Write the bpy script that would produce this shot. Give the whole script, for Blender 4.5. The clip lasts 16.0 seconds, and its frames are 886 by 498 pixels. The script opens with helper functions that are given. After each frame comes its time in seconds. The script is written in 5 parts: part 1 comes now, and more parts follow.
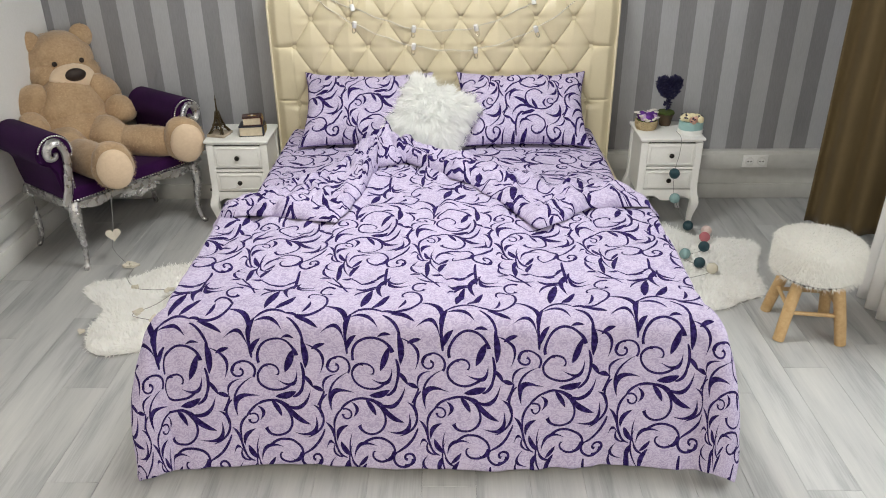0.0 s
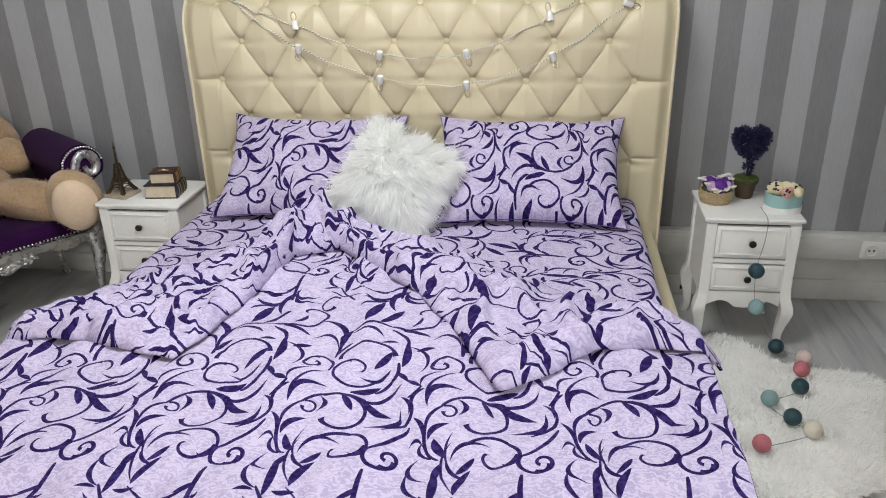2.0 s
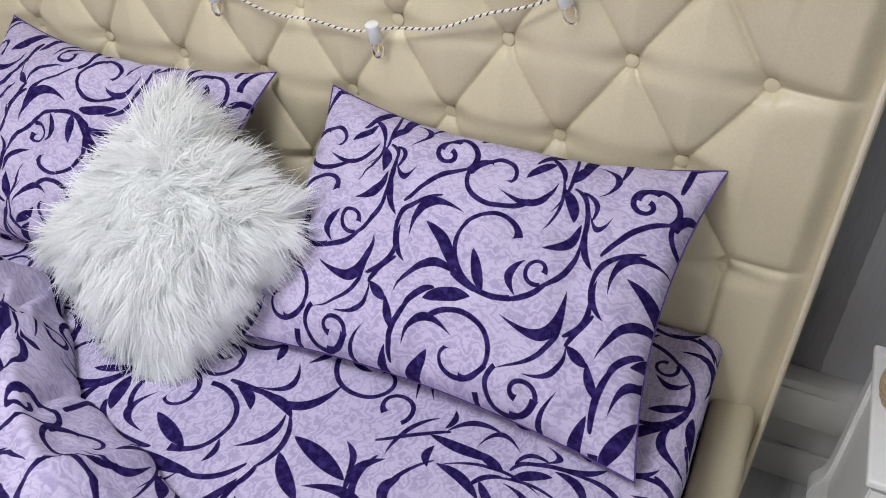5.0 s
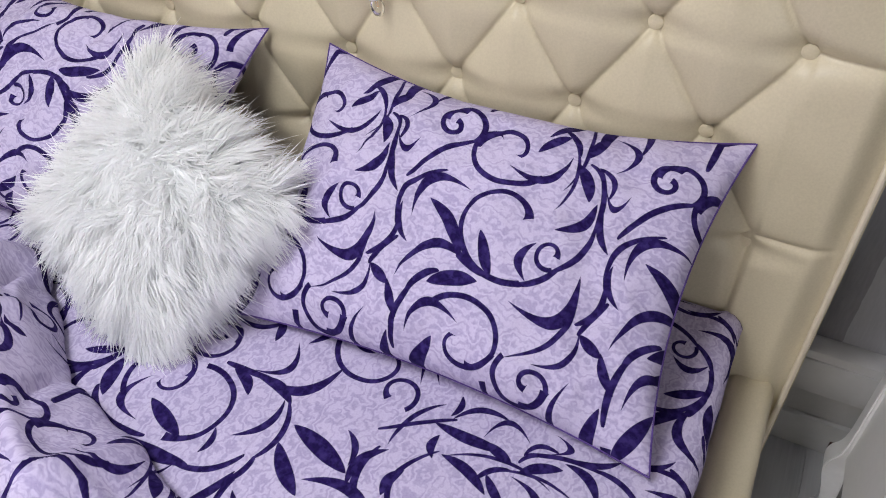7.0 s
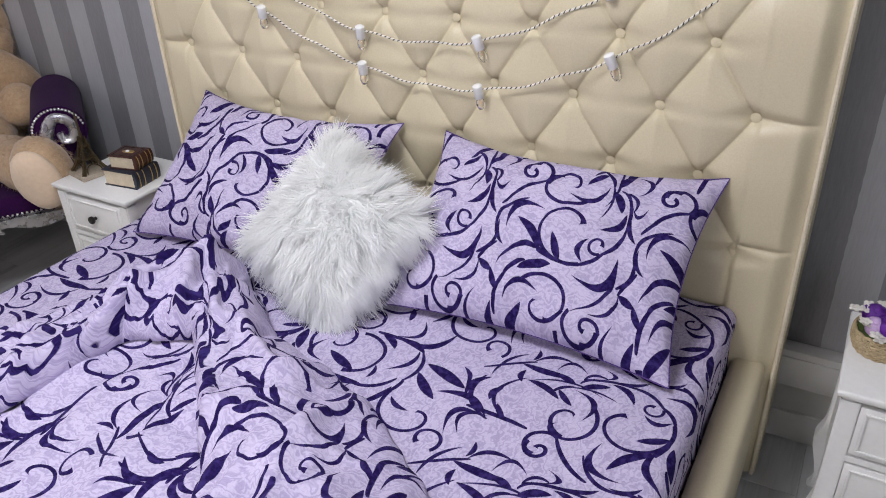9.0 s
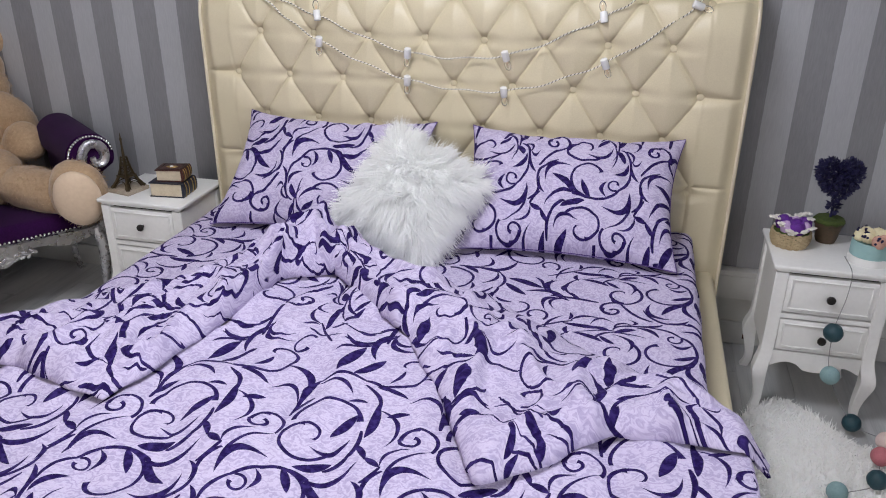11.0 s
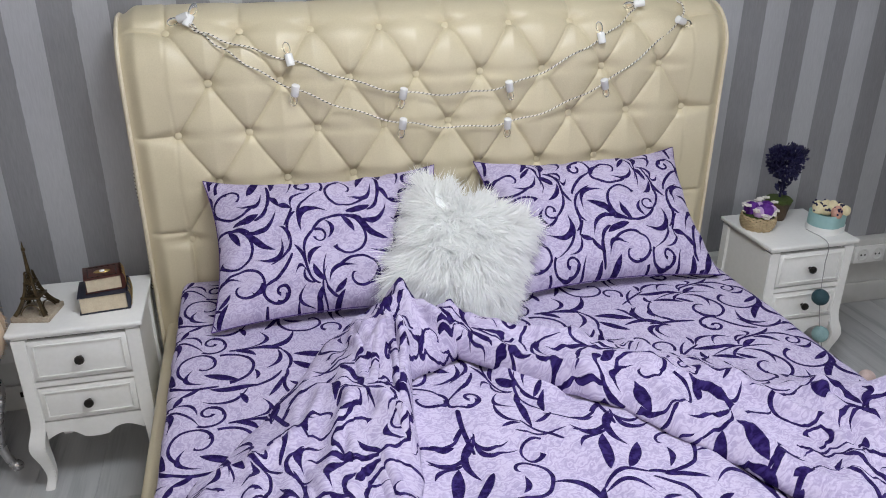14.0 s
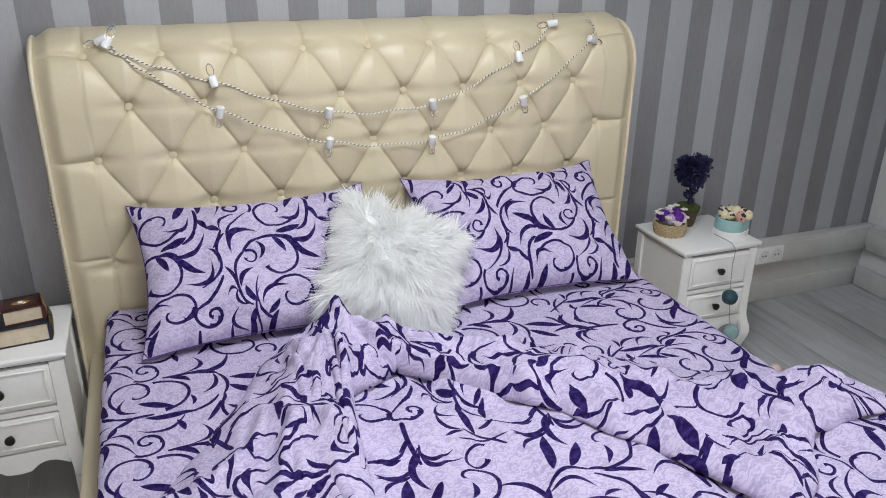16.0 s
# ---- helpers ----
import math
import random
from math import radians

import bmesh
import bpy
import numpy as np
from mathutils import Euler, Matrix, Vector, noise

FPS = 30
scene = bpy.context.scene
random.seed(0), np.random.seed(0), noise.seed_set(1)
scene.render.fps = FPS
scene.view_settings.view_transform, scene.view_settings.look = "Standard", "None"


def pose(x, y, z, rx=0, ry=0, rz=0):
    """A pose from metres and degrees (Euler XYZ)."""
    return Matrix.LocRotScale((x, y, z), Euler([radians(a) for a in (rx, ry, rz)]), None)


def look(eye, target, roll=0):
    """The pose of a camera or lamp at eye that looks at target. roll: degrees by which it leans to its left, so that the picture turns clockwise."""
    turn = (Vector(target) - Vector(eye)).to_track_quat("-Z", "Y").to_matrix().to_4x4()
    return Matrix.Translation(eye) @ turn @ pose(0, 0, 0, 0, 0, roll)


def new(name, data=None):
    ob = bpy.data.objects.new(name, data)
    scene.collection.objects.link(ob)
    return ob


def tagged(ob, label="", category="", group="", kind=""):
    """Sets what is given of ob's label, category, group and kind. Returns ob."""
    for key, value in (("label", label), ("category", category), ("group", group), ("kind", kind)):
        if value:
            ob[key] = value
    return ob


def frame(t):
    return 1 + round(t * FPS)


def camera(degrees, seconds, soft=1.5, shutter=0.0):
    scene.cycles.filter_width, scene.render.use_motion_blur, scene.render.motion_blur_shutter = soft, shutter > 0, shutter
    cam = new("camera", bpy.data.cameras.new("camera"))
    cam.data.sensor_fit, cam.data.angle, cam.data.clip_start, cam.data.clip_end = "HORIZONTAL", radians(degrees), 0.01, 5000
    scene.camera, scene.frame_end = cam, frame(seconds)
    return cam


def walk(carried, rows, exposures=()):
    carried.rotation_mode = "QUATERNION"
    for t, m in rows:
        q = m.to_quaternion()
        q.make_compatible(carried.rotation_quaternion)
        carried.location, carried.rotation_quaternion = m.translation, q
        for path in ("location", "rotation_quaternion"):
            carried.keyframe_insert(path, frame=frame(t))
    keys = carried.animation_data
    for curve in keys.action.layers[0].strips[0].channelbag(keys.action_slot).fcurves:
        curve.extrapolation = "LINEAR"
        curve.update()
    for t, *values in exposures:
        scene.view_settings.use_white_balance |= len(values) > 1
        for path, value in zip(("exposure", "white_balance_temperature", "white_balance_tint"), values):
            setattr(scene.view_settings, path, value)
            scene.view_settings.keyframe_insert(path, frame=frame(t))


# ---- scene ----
cam = camera(59.7, 16.0, soft=1.0)
RISE = 0.50  # from the path's level zero down to the floor
PATH = [
    (0, (-0.084, -0.011, 1.489), (-0.116, 1.773, 0.584), -0.5),
    (0.5, (-0.039, 0.26, 1.44), (-0.085, 2.045, 0.539), -0.5),
    (1, (0.043, 0.602, 1.324), (-0.031, 2.387, 0.427), -0.5),
    (1.5, (0.122, 0.971, 1.247), (-0.012, 2.773, 0.39), -1.3),
    (2, (0.34, 1.335, 1.171), (0.092, 3.147, 0.359), -1.3),
    (2.5, (0.479, 1.666, 1.133), (0.144, 3.46, 0.315), -0.1),
    (3, (0.661, 2.053, 1.062), (0.201, 3.781, 0.166), 0.1),
    (3.5, (0.804, 2.381, 1.101), (0.242, 4.042, 0.14), 1.2),
    (4, (0.874, 2.707, 1.088), (0.205, 4.272, 0.037), 0.4),
    (4.5, (0.773, 3.033, 1.042), (0.068, 4.534, -0.076), -0.0),
    (6.8, (0.662, 3.491, 0.996), (-0.007, 4.775, -0.385), -1.0),
    (7, (0.67, 3.369, 1.032), (-0.003, 4.696, -0.305), -0.8),
    (7.5, (0.704, 3.142, 1.091), (-0.002, 4.584, -0.102), -0.7),
    (8, (0.779, 3.009, 1.112), (0.032, 4.5, 0.009), -0.9),
    (8.5, (0.866, 2.879, 1.118), (0.049, 4.369, 0.062), -1.8),
    (9, (0.888, 2.715, 1.152), (0.014, 4.21, 0.15), -2.5),
    (9.5, (0.777, 2.412, 1.138), (-0.06, 3.976, 0.213), -2.0),
    (10, (0.748, 2.193, 1.147), (-0.034, 3.796, 0.265), -2.0),
    (10.2, (0.697, 2.079, 1.133), (-0.01, 3.734, 0.261), -1.2),
    (12.3, (0.059, 1.607, 1.111), (-0.099, 3.436, 0.319), -1.1),
    (12.5, (-0.029, 1.627, 1.134), (-0.127, 3.457, 0.332), -1.0),
    (13, (-0.335, 1.688, 1.157), (-0.262, 3.512, 0.34), -0.5),
    (13.5, (-0.588, 1.803, 1.138), (-0.34, 3.612, 0.321), -0.1),
    (14, (-0.77, 2.034, 1.179), (-0.331, 3.805, 0.36), 0.2),
    (14.5, (-1.0, 2.198, 1.177), (-0.328, 3.901, 0.372), 0.7),
    (15, (-1.169, 2.271, 1.2), (-0.361, 3.915, 0.397), 1.0),
    (15.5, (-1.092, 2.199, 1.185), (-0.303, 3.862, 0.402), 0.9),
    (16, (-0.835, 2.013, 1.189), (-0.176, 3.734, 0.413), 0.8),
]
walk(cam, [(t, pose(0, 0, RISE) @ look(eye, target, roll)) for t, eye, target, roll in PATH],
     exposures=[(0, -0.03, 6850, 5), (1.5, -0.12, 6700, 6), (3.5, -0.26, 6250, 8), (7.0, -0.21, 6300, 14), (10.0, -0.26, 6250, 14), (12.5, -0.30, 6250, 10), (14.5, -0.27, 6200, 9), (16.0, -0.25, 6250, 9)])
# ---- light: window daylight from the right-hand side, two ceiling panels ----
world = bpy.data.worlds.new("world")
scene.world = world
world.use_nodes = True
sky = world.node_tree.nodes.new("ShaderNodeTexSky")
sky.sky_type, sky.sun_disc = "NISHITA", False
sky.sun_elevation, sky.sun_rotation = radians(35), radians(80)
world.node_tree.links.new(sky.outputs[0], world.node_tree.nodes["Background"].inputs[0])
world.node_tree.nodes["Background"].inputs[1].default_value = 0.1


def area(name, m, sx, sy, watts, colour):
    data = bpy.data.lights.new(name, "AREA")
    data.shape, data.size, data.size_y, data.energy, data.color = "RECTANGLE", sx, sy, watts, colour
    lamp = new(name, data)
    lamp.matrix_world = m
    return lamp


area("ceiling_lamp_light", pose(-0.20, 3.10, 2.60), 0.7, 0.7, 33, (0.97, 0.985, 1.0))
area("ceiling_lamp_light", pose(-0.45, -0.55, 2.60), 0.8, 0.8, 64, (1.0, 0.885, 0.78))
area("window_light", look((2.44, 1.75, 1.55), (0, 2.2, 0.7)), 1.7, 1.4, 33, (0.93, 0.96, 1.0))


# ---- node helpers ----
def material(name, base=(0.8, 0.8, 0.8), rough=0.5, metal=0.0, sheen=0.0, coat=0.0):
    m = bpy.data.materials.new(name)
    m.use_nodes = True
    b = m.node_tree.nodes["Principled BSDF"]
    b.inputs["Base Color"].default_value = (*base, 1)
    b.inputs["Roughness"].default_value = rough
    b.inputs["Metallic"].default_value = metal
    b.inputs["Sheen Weight"].default_value = sheen
    b.inputs["Coat Weight"].default_value = coat
    return m


class Nodes:
    """Short hand for a material's node tree or a node group."""

    def __init__(self, tree):
        self.t = tree

    def add(self, kind, operation="", node_tree=None, data_type="", blend_type="", uv_map="", feature="", wave_type=""):
        n = self.t.nodes.new(kind)
        if operation:
            n.operation = operation
        if node_tree:
            n.node_tree = node_tree
        if data_type:
            n.data_type, n.blend_type = data_type, blend_type
        if uv_map:
            n.uv_map = uv_map
        if feature:
            n.feature = feature
        if wave_type:
            n.wave_type = wave_type
        return n

    def plug(self, socket, v):
        if isinstance(v, bpy.types.NodeSocket):
            self.t.links.new(v, socket)
        else:
            socket.default_value = v

    def math(self, op, a, b=0.0, c=0.0):
        n = self.add("ShaderNodeMath", operation=op)
        for s, v in zip(n.inputs, (a, b, c)):
            self.plug(s, v)
        return n.outputs[0]

    def noise(self, vec, scale, detail=3.0, rough=0.5):
        n = self.add("ShaderNodeTexNoise")
        self.plug(n.inputs["Vector"], vec)
        n.inputs["Scale"].default_value = scale
        n.inputs["Detail"].default_value = detail
        n.inputs["Roughness"].default_value = rough
        return n.outputs["Fac"]

    def ramp(self, fac, *stops):
        n = self.add("ShaderNodeValToRGB")
        e = n.color_ramp.elements
        while len(e) < len(stops):
            e.new(0.5)
        for k, (p, col) in zip(e, stops):
            k.position, k.color = p, (*col, 1)
        self.plug(n.inputs[0], fac)
        return n.outputs[0]

    def mix(self, fac, a, b, blend="MIX"):
        n = self.add("ShaderNodeMix", data_type="RGBA", blend_type=blend)
        self.plug(n.inputs[0], fac)
        for s, v in zip((n.inputs[6], n.inputs[7]), (a, b)):
            self.plug(s, (*v, 1) if isinstance(v, tuple) else v)
        return n.outputs[2]

    def coords(self, out="Object", scale=(1, 1, 1)):
        n = self.add("ShaderNodeTexCoord")
        m = self.add("ShaderNodeMapping")
        self.t.links.new(n.outputs[out], m.inputs[0])
        m.inputs["Scale"].default_value = scale
        return m.outputs[0]

    def bump(self, height, strength, distance, to):
        n = self.add("ShaderNodeBump")
        n.inputs["Strength"].default_value = strength
        n.inputs["Distance"].default_value = distance
        self.plug(n.inputs["Height"], height)
        self.t.links.new(n.outputs[0], to.inputs["Normal"])


def tree_of(m):
    return Nodes(m.node_tree), m.node_tree.nodes["Principled BSDF"]


def mottled(name, base, dark, rough, scale, bump=0.3, depth=0.001, metal=0.0, sheen=0.0, fine=6.0):
    """A plain surface with two scales of variation and a fine relief."""
    m = material(name, base, rough, metal, sheen)
    n, b = tree_of(m)
    v = n.coords()
    big, small = n.noise(v, scale, 4), n.noise(v, scale * fine, 3)
    f = n.math("MULTIPLY_ADD", small, 0.5, n.math("MULTIPLY", big, 0.5))
    n.plug(b.inputs["Base Color"], n.ramp(f, (0.32, dark), (0.62, base)))
    n.plug(b.inputs["Roughness"], n.math("MULTIPLY_ADD", small, 0.2, rough - 0.1))
    n.bump(small, bump, depth, b)
    return m


# ---- the scroll-and-leaf print of the bed linen ----
TILE_U, TILE_V = 0.330, 0.885
# leaves and stems: two ends, bow, half width
LEAVES_A = [(0.458, 0.105, 0.495, 0.063, -0.08, 0.0071), (0.525, 0.09, 0.544, 0.039, 0.07, 0.0086), (0.504, 0.068, 0.507, 0.19, -0.24, 0.003),
            (0.517, 0.104, 0.548, 0.16, -0.17, 0.0096), (0.552, 0.036, 0.571, 0.101, -0.95, 0.0053), (0.567, 0.133, 0.602, 0.131, 1.48, 0.0057),
            (0.518, 0.221, 0.56, 0.16, 0.38, 0.0079), (0.574, 0.171, 0.598, 0.232, 0.24, 0.0056), (0.489, 0.338, 0.57, 0.274, 0.93, 0.01),
            (0.571, 0.276, 0.503, 0.416, -0.44, 0.0042), (0.424, 0.139, 0.506, 0.096, 0.71, 0.0068), (0.281, 0.246, 0.305, 0.301, 0.36, 0.0049),
            (0.592, 0.349, 0.545, 0.411, -0.58, 0.0046), (0.594, 0.351, 0.631, 0.372, 0.05, 0.0083), (0.302, 0.261, 0.381, 0.199, -0.85, 0.0081)]
LEAVES_B = [(0.321, 0.227, 0.398, 0.303, -0.2, 0.0102), (0.31, 0.358, 0.426, 0.314, -0.73, 0.0079), (0.419, 0.256, 0.45, 0.315, 0.08, 0.009),
            (0.499, 0.249, 0.502, 0.305, 0.63, 0.0066), (0.361, 0.35, 0.435, 0.328, -0.13, 0.0123), (0.299, 0.366, 0.332, 0.416, 0.13, 0.0073),
            (0.349, 0.43, 0.423, 0.393, -0.87, 0.007), (0.345, 0.855, 0.269, 0.79, 1.0, 0.0081), (0.349, 0.845, 0.372, 0.718, 0.42, 0.0092),
            (0.581, 0.843, 0.48, 0.798, 0.28, 0.0044), (0.451, 0.839, 0.401, 0.829, 0.27, 0.0087), (0.473, 0.732, 0.421, 0.763, -0.37, 0.0056),
            (0.445, 0.656, 0.409, 0.766, -0.05, 0.0143), (0.408, 0.652, 0.348, 0.723, 0.08, 0.0117), (0.341, 0.622, 0.262, 0.583, -0.11, 0.0072)]
LEAVES_C = [(0.316, 0.638, 0.293, 0.693, 0.27, 0.0062), (0.576, 0.662, 0.502, 0.549, -0.59, 0.01), (0.498, 0.549, 0.474, 0.626, -0.25, 0.0096),
            (0.586, 0.565, 0.508, 0.533, -0.9, 0.0067), (0.478, 0.612, 0.389, 0.58, -0.45, 0.0064), (0.495, 0.505, 0.462, 0.554, -0.29, 0.0092),
            (0.39, 0.55, 0.344, 0.552, -0.32, 0.0056), (0.39, 0.424, 0.354, 0.508, 0.02, 0.0121), (0.32, 0.552, 0.319, 0.44, -0.1, 0.0114),
            (0.316, 0.533, 0.272, 0.419, -0.59, 0.0056), (0.29, 0.512, 0.243, 0.528, -0.13, 0.0078), (0.498, -0.009, 0.465, 0.073, -0.17, 0.0088),
            (0.526, -0.027, 0.487, -0.02, 0.35, 0.0069), (0.508, 0.154, 0.496, -0.006, 0.29, 0.0032), (0.543, -0.041, 0.54, 0.075, 0.03, 0.0098)]
LEAVES_D = [(0.594, 0.062, 0.56, -0.02, 0.46, 0.0058), (0.608, -0.025, 0.565, -0.026, -0.29, 0.0055), (0.397, -0.034, 0.362, -0.003, 0.11, 0.0069),
            (0.354, -0.036, 0.281, -0.067, 0.91, 0.0058), (0.471, -0.082, 0.39, -0.106, 0.41, 0.0083)]
STEMS_A = [(0.482, 0.053, 0.515, 0.092, -0.3, 0.0048), (0.533, 0.098, 0.558, 0.123, -0.26, 0.0034), (0.55, 0.102, 0.568, 0.214, -0.16, 0.0043),
            (0.569, 0.201, 0.534, 0.28, -0.27, 0.0046), (0.541, 0.273, 0.49, 0.314, -0.21, 0.0047), (0.548, 0.101, 0.573, 0.145, -0.56, 0.0044),
            (0.335, 0.178, 0.279, 0.28, 0.46, 0.0045), (0.279, 0.274, 0.255, 0.339, -0.32, 0.0049), (0.619, 0.298, 0.592, 0.352, 0.07, 0.0042),
            (0.392, 0.299, 0.44, 0.317, 0.03, 0.0045), (0.275, 0.203, 0.359, 0.113, -0.22, 0.005), (0.347, 0.85, 0.47, 0.789, -0.48, 0.0059),
            (0.474, 0.623, 0.372, 0.635, -0.33, 0.0051), (0.372, 0.635, 0.322, 0.616, -0.25, 0.0051), (0.502, 0.581, 0.5, 0.486, 0.01, 0.0056)]
STEMS_B = [(0.368, 0.619, 0.315, 0.526, -0.32, 0.0051), (0.332, 0.46, 0.339, 0.363, -0.18, 0.0056), (0.334, 0.378, 0.373, 0.33, -0.29, 0.0058),
            (0.361, 0.006, 0.5, -0.015, -0.69, 0.0048), (0.562, -0.015, 0.497, -0.114, 0.04, 0.0039), (0.358, 0.049, 0.363, -0.089, 0.04, 0.0058)]
# curls: centre, radius, start in turns, shrink a turn, turns, half width, way round
CURLS_A = [(0.451, 0.232, 0.0912, 0.169, 0.88, 0.76, 0.005, 1), (0.4, 0.102, 0.0878, 0.081, 1.415, 0.6, 0.0053, 1), (0.426, 0.12, 0.0624, 0.496, 1.768, 0.55, 0.0053, 1),
            (0.442, 0.421, 0.0783, 0.607, 1.099, 0.6, 0.0047, 1), (0.429, 0.411, 0.0593, 0.022, 1.77, 0.51, 0.0047, 1), (0.522, 0.259, 0.0228, 0.166, 0.601, 0.86, 0.0036, 1),
            (0.33, 0.093, 0.0346, 0.889, 0.02, 0.58, 0.0052, -1), (0.315, 0.092, 0.0296, 0.169, 0.841, 1.04, 0.0052, -1), (0.534, 0.438, 0.0391, 0.394, 0.02, 0.59, 0.0044, -1),
            (0.548, 0.441, 0.0329, 0.705, 0.789, 1.0, 0.0044, -1), (0.292, 0.709, 0.0916, 0.177, 1.21, 0.79, 0.0051, -1), (0.409, 0.479, 0.073, 0.959, 0.192, 0.52, 0.0052, 1)]
CURLS_B = [(0.569, 0.766, 0.034, 0.62, 0.55, 0.78, 0.0045, -1)]


def group_of(name, inputs):
    g = bpy.data.node_groups.new(name, "ShaderNodeTree")
    for k in inputs:
        g.interface.new_socket(k, in_out="INPUT", socket_type="NodeSocketFloat")
    g.interface.new_socket("d", in_out="OUTPUT", socket_type="NodeSocketFloat")
    n = Nodes(g)
    i, o = n.add("NodeGroupInput"), n.add("NodeGroupOutput")
    return g, n, i.outputs, o.inputs[0]


def local_offsets(n, i):
    du = n.math("WRAP", n.math("SUBTRACT", i["u"], i["cu"]), TILE_U / 2, -TILE_U / 2)
    dv = n.math("WRAP", n.math("SUBTRACT", i["v"], i["cv"]), TILE_V / 2, -TILE_V / 2)
    return du, dv


def blade_group():
    """Distance to a bowed blade: half length h, direction (c, s), bow and half width w."""
    g, n, i, out = group_of("printed_blade", ("u", "v", "cu", "cv", "c", "s", "h", "bow", "w", "thin"))
    du, dv = local_offsets(n, i)
    x = n.math("DIVIDE", n.math("MULTIPLY_ADD", du, i["c"], n.math("MULTIPLY", dv, i["s"])), i["h"])
    y = n.math("SUBTRACT", n.math("MULTIPLY", dv, i["c"]), n.math("MULTIPLY", du, i["s"]))
    hump = n.math("MAXIMUM", n.math("SUBTRACT", 1.0, n.math("MULTIPLY", x, x)), 0.0)
    middle = n.math("MULTIPLY", n.math("MULTIPLY", hump, i["bow"]), i["h"])
    across = n.math("ABSOLUTE", n.math("SUBTRACT", y, middle))
    half = n.math("MULTIPLY", n.math("POWER", hump, i["thin"]), i["w"])
    past = n.math("MULTIPLY", n.math("GREATER_THAN", n.math("ABSOLUTE", x), 1.0), 1.0)
    n.plug(out, n.math("ADD", n.math("SUBTRACT", across, half), past))
    return g


def curl_group():
    """Distance to a spiral that shrinks by k of its radius a turn, with a round bud at its inner end."""
    g, n, i, out = group_of("printed_curl", ("u", "v", "cu", "cv", "r", "a", "k", "n", "w", "way"))
    du, dv = local_offsets(n, i)
    dv = n.math("MULTIPLY", dv, i["way"])
    rho = n.math("SQRT", n.math("MULTIPLY_ADD", du, du, n.math("MULTIPLY", dv, dv)))
    turn = n.math("FRACT", n.math("SUBTRACT", n.math("DIVIDE", n.math("ARCTAN2", dv, du), 2 * math.pi), i["a"]))
    lap = n.math("ROUND", n.math("SUBTRACT", n.math("DIVIDE", n.math("SUBTRACT", 1.0, n.math("DIVIDE", rho, i["r"])), i["k"]), turn))
    lap = n.math("MAXIMUM", n.math("MINIMUM", lap, n.math("FLOOR", n.math("SUBTRACT", i["n"], turn))), 0.0)
    s = n.math("ADD", lap, turn)
    d = n.math("ABSOLUTE", n.math("SUBTRACT", rho, n.math("MULTIPLY", i["r"], n.math("SUBTRACT", 1.0, n.math("MULTIPLY", s, i["k"])))))
    rel = n.math("MINIMUM", n.math("DIVIDE", s, i["n"]), 1.0)
    half = n.math("MULTIPLY", i["w"], n.math("MULTIPLY_ADD", n.math("POWER", rel, 8.0), 0.9, n.math("MULTIPLY_ADD", rel, -0.3, 1.0)))
    past = n.math("GREATER_THAN", s, i["n"])
    n.plug(out, n.math("ADD", n.math("SUBTRACT", d, half), past))
    return g


BLADE, CURL = blade_group(), curl_group()


